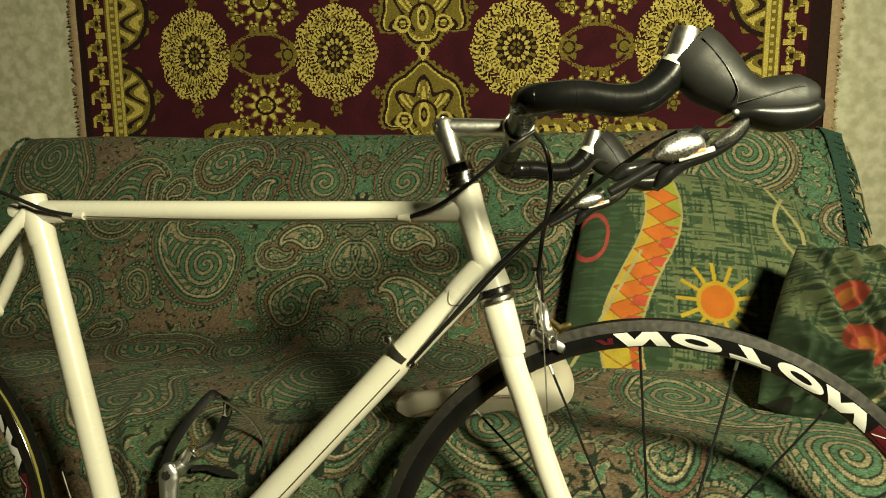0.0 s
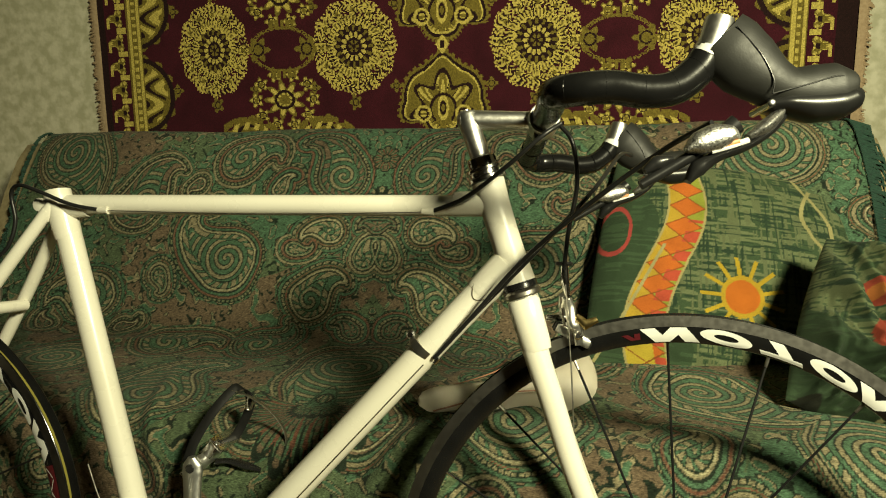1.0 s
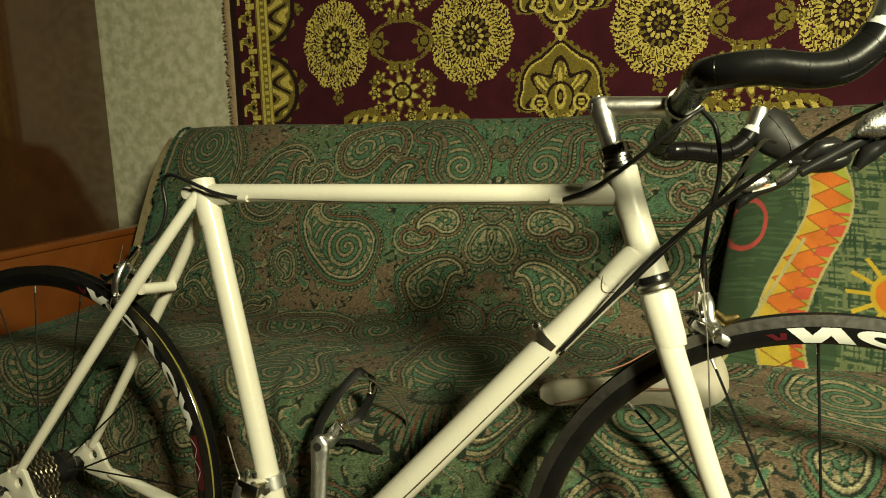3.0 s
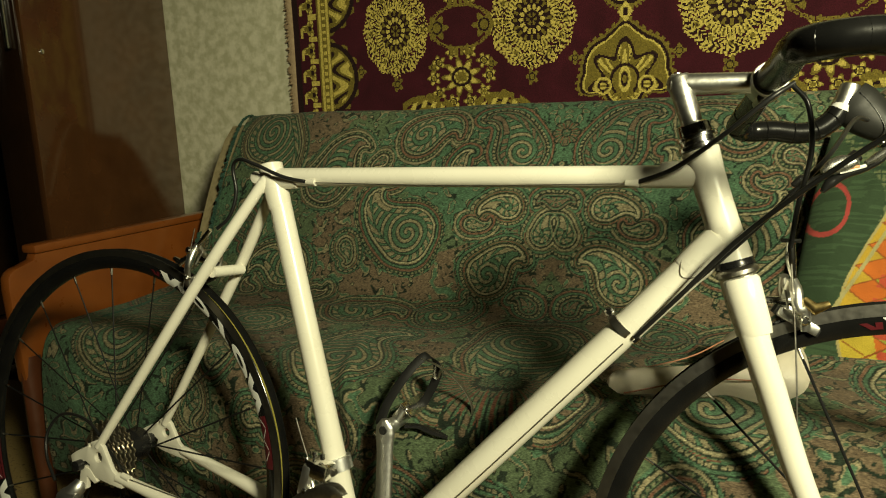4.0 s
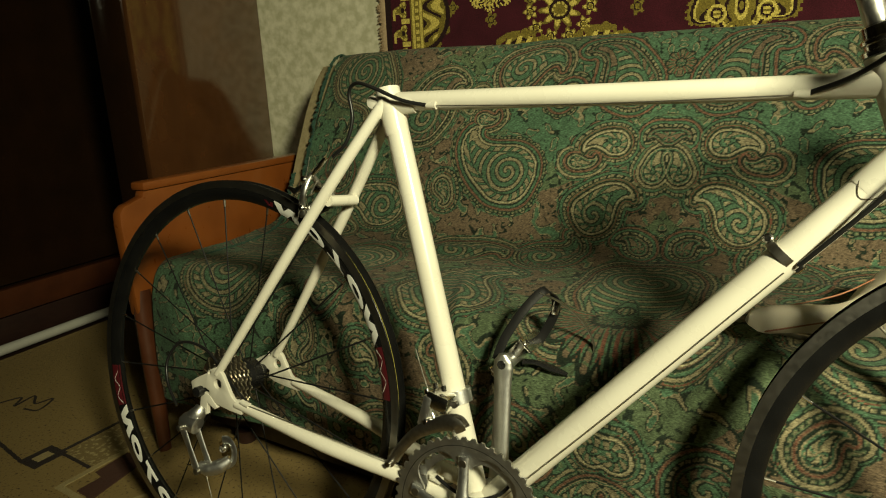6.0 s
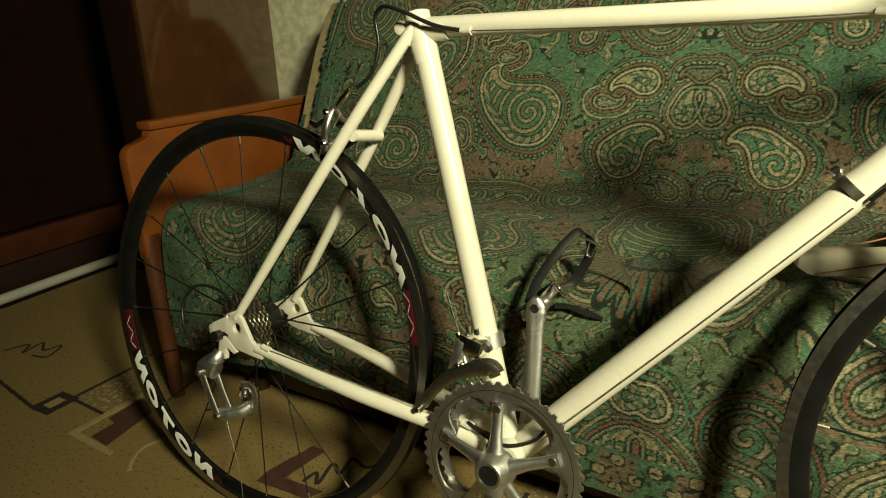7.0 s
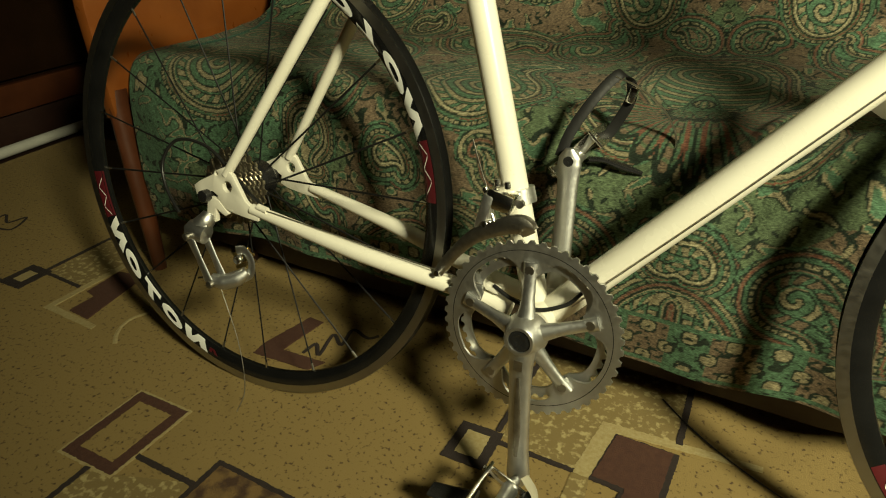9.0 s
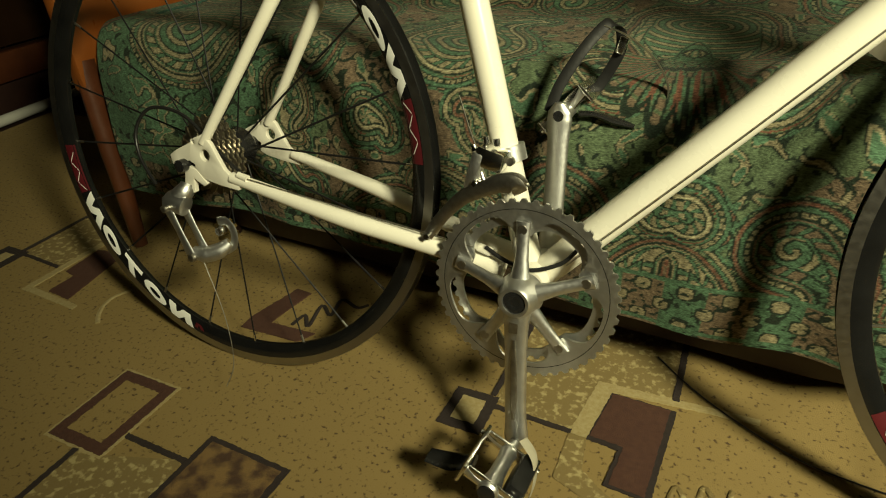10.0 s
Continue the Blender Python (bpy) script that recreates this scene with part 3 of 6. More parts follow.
def paisley(x, s):
    """Long curling teardrops with echoing outlines, scrolled hearts and sprigs, in greens and tans."""
    X = np.abs(x + 0.205)
    wx = X + 0.022 * (smooth_noise(X, s, 9, 11) - 0.5)
    ws = s + 0.022 * (smooth_noise(X + 3, s, 9, 12) - 0.5)
    motifs = [(0.135, 0.80, 0.045, 2.0, 1), (0.10, 1.09, 0.060, 1.3, -1), (0.33, 0.88, 0.070, 0.35, 1), (0.34, 1.13, 0.050, 2.6, 1), (0.56, 1.02, 0.060, 1.7, 1), (0.03, 0.90, 0.026, 1.6, 1), (0.63, 0.80, 0.055, 0.4, -1), (0.22, 0.66, 0.050, 2.7, -1)]
    rnd = random.Random(29)
    for r in (0.085, 0.070, 0.055, 0.042, 0.030, 0.020):
        for _ in range(90):
            c = (rnd.uniform(0.0, 1.06), rnd.uniform(0.04, 1.5), r, rnd.uniform(0, 6.28), rnd.choice((-1, 1)))
            if (c[1] > 0.34 or r < 0.05) and all(math.hypot(c[0] - m[0], c[1] - m[1]) > (r + m[2]) * 1.45 for m in motifs):
                motifs.append(c)
    gap = np.full(x.shape, 9.0)
    th, rho, kind = np.zeros(x.shape), np.full(x.shape, 9.0), np.zeros(x.shape, int)
    for i, (cx, cs, r, a, h) in enumerate(motifs):
        near = (np.abs(wx - cx) < r * 3.4) & (np.abs(ws - cs) < r * 3.4)
        if not near.any():
            continue
        px, ps = wx[near] - cx, ws[near] - cs
        # a row of shrinking circles along a curled spine
        qx, qs, ang, dist = 0.0, 0.0, a, None
        for k in range(14):
            rad = r * (1 - k / 14.0) ** 0.9
            dk = np.hypot(px - qx, ps - qs) - rad
            dist = dk if dist is None else np.minimum(dist, dk)
            qx, qs = qx + math.cos(ang) * r * 0.19, qs + math.sin(ang) * r * 0.19
            ang += h * 0.03 * k
        won = dist < gap[near]
        idx = np.where(near)
        sel = (idx[0][won], idx[1][won])
        gap[sel] = dist[won]
        th[sel] = (np.arctan2(ps, px)[won] - a) * h
        rho[sel] = np.hypot(px, ps)[won]
        kind[sel] = i
    size = np.array([m[2] for m in motifs])[kind]
    line, rust = np.array((0.009, 0.015, 0.009)), np.array((0.098, 0.042, 0.026))
    green, teal, tan, brown, pale = (np.array(c) for c in ((0.055, 0.077, 0.041), (0.042, 0.082, 0.047), (0.142, 0.124, 0.074), (0.090, 0.066, 0.042), (0.205, 0.190, 0.115)))
    fills = np.array((green, tan, teal, brown, green, tan))
    out = np.empty(x.shape + (3,))
    soft = smooth_noise(X, s, 4, 31) + 0.35 * smooth_noise(X, s, 15, 32) - 0.17
    out[:] = green

    def put(m, c):
        out[m] = c

    put(soft > 0.58, teal)
    put(soft < 0.34, brown)
    # sprigs in the open ground: small curled leaves with dark outlines
    f1, f2 = smooth_noise(X, s, 72, 33), smooth_noise(X + 5, s, 130, 35)
    put(f1 > 0.66, tan)
    put(np.abs(f1 - 0.66) < 0.045, line)
    put(f1 > 0.80, teal)
    put((f2 < 0.20) & (f1 < 0.60), line)
    # outlines that echo the teardrops
    wob = gap + 0.0011 * (smooth_noise(X, s, 45, 37) - 0.5)
    step = 0.0064
    k = np.floor(wob / step).astype(int)
    f = wob / step - k
    rings = 4 + (kind * 5) % 5
    echo = (wob > 0) & (k < rings)
    out[echo] = fills[(k[echo] + kind[echo]) % 6]
    put(echo & (f < 0.27), line)
    put(echo & ((k + kind) % 3 == 0) & (np.abs(f - 0.64) < 0.16), rust)
    # beaded and toothed bands
    beads = np.sin(th * np.maximum(3, np.round((size + (k + 0.5) * step) * 2 * math.pi / 0.0088)))
    put(echo & ((k + kind) % 3 == 1) & (f > 0.40) & (f < 0.85) & (beads > 0.25), 0.65 * tan + 0.35 * green)
    put(echo & ((k + kind) % 3 == 1) & (f > 0.30) & (beads < -0.55), line)
    teeth = np.abs(np.mod(th * np.maximum(3, np.round((size + k * step) * 70)), 2 * math.pi) / math.pi - 1)
    put(echo & ((k + kind) % 4 == 2) & (f > 0.30 + 0.6 * teeth), teal)
    scal = echo & (k == rings - 1) & (f > 0.45 + 0.35 * np.sin(th * np.round(size * 330)))
    out[scal] = teal
    put(echo & (k == rings - 1) & (np.abs(f - 0.45 - 0.35 * np.sin(th * np.round(size * 330))) < 0.16), line)
    # inside: pale border, leafy band, and a scrolled heart
    rim = -wob
    inn = rim >= 0
    out[inn] = fills[(kind[inn] * 2 + 1) % 6]
    put(inn & (rim < 0.0018), line)
    put(inn & (rim > 0.0040) & (rim < 0.0062), np.where((kind % 2 == 0)[..., None], pale, teal)[inn & (rim > 0.0040) & (rim < 0.0062)])
    put(inn & (np.abs(rim - 0.0078) < 0.0013), line)
    leaf = inn & (rim > 0.009) & (rim < 0.020)
    lt = np.sin(th * np.round(size * 260) + rim * 260)
    put(leaf & (lt > 0.35), teal)
    put(leaf & (np.abs(lt - 0.35) < 0.22), line)
    heart = inn & (rim >= 0.020)
    put(heart, teal)
    put(heart & (rim < 0.0222), line)
    sp = np.sin(rho * 2 * math.pi / 0.020 - th)
    put(heart & (rim > 0.0245) & (sp > 0.15), tan)
    put(heart & (rim > 0.0245) & (np.abs(sp - 0.15) < 0.38), line)
    # shells of radiating petals on the axis of the pattern
    for cs, r, n, half in ((1.135, 0.034, 8, False), (0.415, 0.125, 23, True)):
        dx, ds = wx, ws - cs
        fr, ft = np.hypot(dx, ds * (0.8 if half else 1.0)), np.arctan2(dx, -ds)
        e = fr / (r * (0.80 + 0.20 * np.abs(np.cos(n * ft / 2))))
        shell = (e < 1) & ((np.abs(ft) < 1.9) if half else True)
        put(shell, teal)
        pet = np.cos(n * ft)
        put(shell & (pet > 0.35), brown)
        put(shell & (np.abs(np.mod(e * 9 + 0.3 * pet, 1) - 0.5) < 0.14), green)
        put(shell & (pet < -0.72) & (e > 0.25), rust)
        put(shell & (np.abs(pet - 0.35) < 0.28), line)
        put(shell & ((np.abs(e - 0.94) < 0.05) | (np.abs(e - 0.30) < 0.05)), line)
    # striped border along the hem
    hem = s < 0.085
    put(hem, brown)
    put(hem & (np.sin(x * 62) > 0.0), teal)
    lat = np.cos(x * 124) * np.cos((s - 0.045) * 110)
    put(hem & (lat > 0.35), tan)
    put(hem & (np.abs(lat - 0.35) < 0.14), line)
    put(hem & (smooth_noise(x, s, 170, 42) < 0.26), line)
    put((np.abs(s - 0.088) < 0.004) | (np.abs(s - 0.008) < 0.004), teal)
    # thread-to-thread variation and long faded patches
    out *= 1.42 * (0.66 + 0.68 * smooth_noise(x, s, 300, 51))[..., None] * (0.80 + 0.4 * smooth_noise(x, s, 6, 52))[..., None]
    return out


def sofa():
    s = empty("sofa", pose(0, 0, 0))
    tagged(s, "old sofa bed with wooden ends under a green paisley throw", "sofa")
    # padding under the throw
    bm = bmesh.new()
    prof = [(a + 0.012, b - 0.014) for a, b in PROFILE[3:]]
    prof = [(0.975, 0.14)] + prof + [(1.72, 0.14)]
    rows = [[bm.verts.new((x, float(skew_y(x, a)), b)) for a, b in prof] for x in (SOFA_L, -0.8, -0.4, 0.0, 0.3, SOFA_R)]
    for A, B in zip(rows, rows[1:]):
        for i in range(len(prof)):
            j = (i + 1) % len(prof)
            bm.faces.new((A[i], A[j], B[j], B[i]))
    bm.faces.new(rows[0])
    bm.faces.new(rows[-1][::-1])
    bmesh.ops.recalc_face_normals(bm, faces=bm.faces)
    bmesh.ops.bevel(bm, geom=[e for e in bm.edges if e.calc_face_angle(0) > 1.0], offset=0.012, segments=2, affect="EDGES")
    part("cushion_body", bm, BEIGE, s, "worn beige upholstery")
    bb = box((SOFA_R - SOFA_L, 0.66, 0.13), pose((SOFA_L + SOFA_R) / 2, 1.36, 0.085), 0.004)
    bmesh.ops.bisect_plane(bb, geom=bb.verts[:] + bb.edges[:] + bb.faces[:], plane_co=(0, 0, 0), plane_no=(1, 0, 0))
    for v in bb.verts:
        v.co.y = float(skew_y(v.co.x, v.co.y - 0.05) + 0.05)
    part("base_board", bb, BASEWOOD, s, "dark wooden base")
    for x in (SOFA_L + 0.12, SOFA_R - 0.1):
        for y in (1.13, 1.62):
            part("foot", sweep([(x, y, 0.0), (x, y, 0.03)], [0.02, 0.025], 12), BASEWOOD, s)
    # wooden ends: a board with a rounded front corner, a rail on top and a slanted leg
    for sx, x in ((-1, SOFA_L - 0.052), (1, SOFA_R + 0.035)):
        out = [(1.030, 0.31), (1.024, 0.505)]
        out += [(1.054 - 0.03 * math.cos(a), 0.518 + 0.03 * math.sin(a)) for a in (0.4, 0.8, 1.2, 1.57)]
        out += [(1.085, 0.557), (1.09, 0.568), (1.68, 0.568), (1.68, 0.30)]
        part("end_board", plate([(y, z) for y, z in out], 0.026, Matrix.Translation((x, 0, 0)) @ pose(0, 0, 0, 0, 0, 90) @ Matrix.Identity(4), 0.005), WOOD, s, "orange lacquered end board")
        part("end_rail", box((0.040, 0.60, 0.018), pose(x, 1.385, 0.5775), 0.005), WOOD, s)
        for y0, y1 in ((1.055, 1.030), (1.60, 1.62)):
            part("leg", sweep([(x, y0, 0.36), (x + 0.012, (y0 + y1) / 2, 0.2), (x + 0.025, y1, 0.0)], [(0.024, 0.016), (0.022, 0.016), (0.014, 0.013)], 12, side=(1, 0, 0)), REDWOOD, s)


def throw():
    xs = np.arange(-1.122, 0.755, 0.0020)
    prof, arc = arc_profile(780)
    gx, gs = np.meshgrid(xs, arc)
    Y, Z = np.repeat(prof[:, :1], len(xs), 1), np.repeat(prof[:, 1:], len(xs), 1)
    T = np.gradient(prof, axis=0)
    T /= np.hypot(*T.T)[:, None]
    ny, nz = np.repeat(-T[:, 1:], len(xs), 1), np.repeat(T[:, :1], len(xs), 1)

    def bump(x0, s0, wx, ws, turn=0.0):
        c, sn = math.cos(turn), math.sin(turn)
        a, b = (gx - x0) * c + (gs - s0) * sn, -(gx - x0) * sn + (gs - s0) * c
        return np.exp(-(a / wx) ** 2 - (b / ws) ** 2)

    h = 0.008 * (smooth_noise(gx, gs, 4, 61) - 0.5) + 0.003 * (smooth_noise(gx, gs, 14, 62) - 0.5)
    front = 1 / (1 + np.exp((gs - 0.30) / 0.03))
    h += front * (0.007 * np.sin(gx * 13 + 2.5 * np.sin(gx * 5) + gs * 4) + 0.0035 * np.sin(gx * 37 + gs * 9))
    # dents and drawn folds where the machine leans on the seat
    h -= 0.016 * bump(-0.30, 0.36, 0.09, 0.10)
    for k, (x0, s0, l, w, a, q) in enumerate(((-0.12, 0.36, 0.20, 0.014, 1.1, 0.012), (-0.05, 0.33, 0.22, 0.016, 0.9, 0.012), (0.02, 0.36, 0.22, 0.016, 0.7, 0.010), (-0.45, 0.34, 0.18, 0.014, 1.9, 0.009), (-0.60, 0.66, 0.30, 0.018, 0.06, 0.008), (0.2, 0.62, 0.30, 0.016, -0.1, 0.010), (-0.02, 0.80, 0.16, 0.02, 0.5, -0.010), (0.10, 0.88, 0.16, 0.03, 0.2, -0.016), (-0.22, 0.78, 0.12, 0.03, 1.4, -0.010))):
        h += q * bump(x0, s0, l, w, a)
    Y = skew_y(gx, Y)
    wide = np.clip((0.78 - gs) / 0.10, 0, 1) * np.clip((-0.85 - gx) / 0.27, 0, 1)
    narrow = np.clip((gs - 0.80) / 0.10, 0, 1) * np.clip((-0.85 - gx) / 0.27, 0, 1)
    P = np.stack([gx + 0.004 * np.sin(gs * 12) - 0.062 * wide + 0.034 * narrow, Y + ny * (h + 0.006), Z + nz * (h + 0.006)], -1)
    # the hem hangs unevenly
    P[..., 2] += (0.022 + 0.004 * np.sin(gx * 6 + 1) + 0.002 * np.sin(gx * 19)) * np.clip(1 - gs / 0.2, 0, 1)
    ob = sheet_mesh("sofa_throw", P, paisley(gx, gs), CLOTH)
    tagged(ob, "green paisley throw spread over the sofa back and seat", "throw")
    for name, x0, sg in (("fringe", -1.122, -1), ("fringe", 0.755, 1)):
        bm = bmesh.new()
        rnd = random.Random(7)
        for i in range(236, 775, 3):
            y, z = prof[i]
            y = float(skew_y(x0, y))
            a = Vector((x0 + (0.032 if sg < 0 and i > 480 else 0.0), y - 0.006, z + 0.008))
            l = rnd.uniform(0.006, 0.016) if sg < 0 else rnd.uniform(0.03, 0.075)
            sweep([a, a + Vector((sg * l * 0.6, rnd.uniform(-0.008, 0.004), -0.2 * l)), a + Vector((sg * l * 0.8, rnd.uniform(-0.01, 0.004), -0.7 * l))], [0.0026, 0.0024, 0.001], 5, bm)
        part(name, bm, TASSEL, ob, "dark green yarn tassels")


sofa()
throw()


# ---- the cabinet beside the sofa and the wardrobe behind it ----
def cabinet():
    """A polished cabinet that stands against the wall; its bright flank mirrors the wallpaper."""
    x, y0, y1 = -1.525, 1.385, WALL_Y - 0.004
    c = empty("tall_cabinet", pose(x, (y0 + y1) / 2, 0))
    tagged(c, "tall brown polished cabinet standing against the papered wall", "cabinet")
    d = y1 - y0
    part("side_panel", box((0.022, d, 2.1), pose(-0.011, 0, 1.06), 0.003), GLOSSWOOD, c, "glossy brown veneered side panel")
    part("back_panel", box((0.13, 0.02, 2.1), pose(-0.089, d / 2 - 0.012, 1.06), 0.002), DARKWOOD, c)
    part("door", box((0.118, 0.022, 2.04), pose(-0.083, -d / 2 + 0.013, 1.07), 0.003), DARKWOOD, c)
    part("plinth", box((0.125, 0.02, 0.06), pose(-0.086, -d / 2 + 0.020, 0.03), 0.003), REDWOOD, c)
    part("handle_strip", box((0.012, 0.016, 0.95), pose(-0.046, -d / 2 - 0.006, 1.50), 0.005), CHROME, c, "bright metal handle strip")
    part("lock", turned([(0.006, -0.003), (0.006, 0.003), (0.003, 0.005)], (0.001, -d / 2 + 0.045, 1.02), (1, 0, 0), 16), CHROME, c, "small keyhole plate")


def wardrobe():
    """Dark double doors over a reddish plinth, along the side wall."""
    w = empty("wardrobe", pose(-2.17, 1.25, 0, 0, 0, 90))
    tagged(w, "dark polished wooden wardrobe on a reddish brown plinth", "wardrobe")
    part("body", box((1.24, 0.30, 2.1), pose(0, 0.172, 1.16), 0.004), DARKWOOD, w)
    for x in (-0.31, 0.31):
        part("door", box((0.612, 0.02, 1.93), pose(x, 0.006, 1.17), 0.004), DARKWOOD, w)
    part("plinth", box((1.24, 0.03, 0.085), pose(0, 0.004, 0.150), 0.006), REDWOOD, w, "reddish brown plinth")
    part("foot_board", box((1.24, 0.03, 0.10), pose(0, 0.016, 0.052), 0.003), BASEWOOD, w)


cabinet()
wardrobe()
p = sweep([(-2.135, 0.60, 0.016), (-2.135, 1.87, 0.016)], 0.016, 14)
tagged(part("floor_pipe", p, PIPE), "white painted pipe along the foot of the wardrobe", "pipe", kind="structure")


# ---- the bicycle; its own axes: x forward, y to its far side, z up ----
bike = empty("road_bicycle", pose(-0.759, 0.813, 0.0, -8.6, 0, -3.14))
tagged(bike, "cream white road bicycle with bare rims leaning against the sofa", "bicycle")
BB = Vector((0.4225, 0, 0.2315))
REAR = Vector((-0.020, 0, 0.317))
FRONT = Vector((1.028, 0, 0.314))
SEAT = Vector((0.270, 0, 0.742))
HEAD_T, HEAD_B = Vector((0.8125, 0, 0.772)), Vector((0.849, 0, 0.660))
AX = (HEAD_T - HEAD_B).normalized()
STEER = Matrix.Translation(HEAD_B) @ Matrix.Rotation(radians(-2.3), 4, AX) @ Matrix.Translation(-HEAD_B)
FORK_TURN = Matrix.Translation(HEAD_B) @ Matrix.Rotation(radians(3.5), 4, AX) @ Matrix.Translation(-HEAD_B)
BAR_TURN = Matrix.Translation(HEAD_B) @ Matrix.Rotation(radians(7.0), 4, AX) @ Matrix.Translation(-HEAD_B)


def on_axis(w):
    return HEAD_B + AX * ((w - HEAD_B.z) / AX.z)


def steer(bm):
    return moved(bm, FORK_TURN)


def bar_turn(bm):
    return moved(bm, BAR_TURN)


def line(a, b, k=8):
    return [Vector(a).lerp(Vector(b), i / k) for i in range(k + 1)]


def frame_set():
    P = lambda n, b, lab="": part(n, b, WHITE, bike, lab)
    tt = Vector((0.822, 0, 0.745))
    P("top_tube", sweep(line(SEAT + Vector((0, 0, 0.003)), tt), 0.0122, 24))
    P("seat_tube", sweep(line(SEAT + Vector((-0.002, 0, 0.012)), BB + Vector((-0.006, 0, 0))), 0.0152, 24))
    P("down_tube", sweep(line(BB + Vector((0.002, 0, -0.002)), Vector((0.841, 0, 0.685))), 0.0172, 24))
    P("head_tube", sweep(line(HEAD_B, HEAD_T), [0.0190, 0.0172, 0.0168, 0.0172, 0.0190], 28))
    b = turned([(0.0185, -0.034), (0.0198, -0.032), (0.0198, 0.032), (0.0185, 0.034)], BB, (0, 1, 0), 32)
    P("bottom_bracket_shell", b)
    # lugs: collars with pointed ends where the tubes meet
    def lug(name, at, to, r, l=0.034):
        d = (Vector(to) - Vector(at)).normalized()
        P(name, sweep([Vector(at) + d * q for q in (0.006, l * 0.55, l * 0.85, l)], [r + 0.0014, r + 0.0014, r + 0.0010, r + 0.0002], 24))
    lug("lug", on_axis(0.748), SEAT, 0.0126, 0.045)
    lug("lug", Vector((0.841, 0, 0.685)), BB, 0.0174, 0.052)
    lug("lug", SEAT, tt, 0.0124, 0.04)
    lug("lug", SEAT, BB + Vector((-0.006, 0, 0)), 0.0153, 0.042)
    def lug_edge(at, to, r, l):
        d = (Vector(to) - Vector(at)).normalized()
        up = d.cross(Vector((0, -1, 0)))
        pts = []
        for q in range(33):
            f = radians(-100 + 200 * q / 32)
            pts.append(Vector(at) + d * (l + 0.007 * math.cos(3.0 * f)) + (Vector((0, -1, 0)) * math.cos(f) + up * math.sin(f)) * (r + 0.0003))
        part("lug_edge", sweep(pts, [0.00055], 6), LUGLINE, bike, "thin dark scalloped lug edge")
    lug_edge(Vector((0.841, 0, 0.685)), BB, 0.0172, 0.052)
    P("seat_collar", sweep(line(SEAT + Vector((0.002, 0, -0.012)), SEAT + Vector((-0.006, 0, 0.020))), [0.0162, 0.0167, 0.0162], 24))
    P("seat_bolt_ear", turned([(0.0045, -0.013), (0.0085, -0.012), (0.0085, 0.012), (0.0045, 0.013)], (0.248, 0, 0.744), (0, 1, 0), 20))
    for s in (-1, 1):
        top, low = Vector((0.262, s * 0.013, 0.736)), Vector((0.008, s * 0.062, 0.346))
        mid = top.lerp(low, 0.35) + Vector((0, s * 0.006, 0))
        P("seat_stay", sweep(smooth_path([top, mid, low], 8), [0.0075, 0.0082, 0.0080, 0.0062], 18))
        P("stay_cap", sweep([top + Vector((0.006, s * 0.001, 0.012)), top, top + Vector((-0.006, 0, -0.010))], [(0.003, 0.003), (0.0085, 0.007), (0.0078, 0.0074)], 16))
        a, c = Vector((0.048, s * 0.062, 0.308)), Vector((0.392, s * 0.026, 0.240))
        P("chain_stay", sweep(smooth_path([a, a.lerp(c, 0.45) + Vector((0, s * 0.006, 0)), a.lerp(c, 0.85) + Vector((0, -s * 0.004, 0)), c], 8), [0.0072, 0.0105, 0.0112, 0.0108], 18))
        # dropout: a cut-out plate with an eyelet, and a hanger on the drive side
        o = [(0.062, 0.302), (0.040, 0.318), (0.022, 0.348), (0.010, 0.358), (-0.004, 0.352), (-0.010, 0.346), (-0.034, 0.334), (-0.046, 0.326), (-0.043, 0.314), (-0.033, 0.309), (-0.030, 0.318), (-0.014, 0.322), (-0.006, 0.318), (-0.008, 0.306), (0.004, 0.301), (0.036, 0.296), (0.060, 0.294)]
        P("dropout", plate(o, 0.007, Matrix.Translation((0, s * 0.063, 0)), 0.0012, holes=((0.012, 0.332, 0.0075), (-0.005, 0.347, 0.0026))))
    P("hanger", plate([(-0.022, 0.316), (-0.004, 0.312), (0.012, 0.296), (0.006, 0.292), (-0.010, 0.300), (-0.010, 0.282), (-0.020, 0.276), (-0.027, 0.284)], 0.007, Matrix.Translation((0, -0.064, 0)), 0.001))
    P("seat_stay_bridge", sweep([(0.190, -0.030, 0.612), (0.190, 0.030, 0.612)], [0.0078], 16))
    P("chain_stay_bridge", sweep([(0.345, -0.030, 0.250), (0.345, 0.030, 0.250)], [0.0065], 16))
    for x, l in ((0.338, 0), (0.747, 0)):
        P("cable_stop", sweep([(x - 0.007, -0.0105, 0.7375), (x + 0.007, -0.0105, 0.7375)], [0.0035, 0.0050], 12))
    P("cable_guide", box((0.018, 0.010, 0.008), pose(0.37, -0.030, 0.2630, 0, 12, 0), 0.002))
    P("cable_stop", sweep([(0.060, -0.064, 0.3135), (0.074, -0.064, 0.3105)], [0.0045], 12))


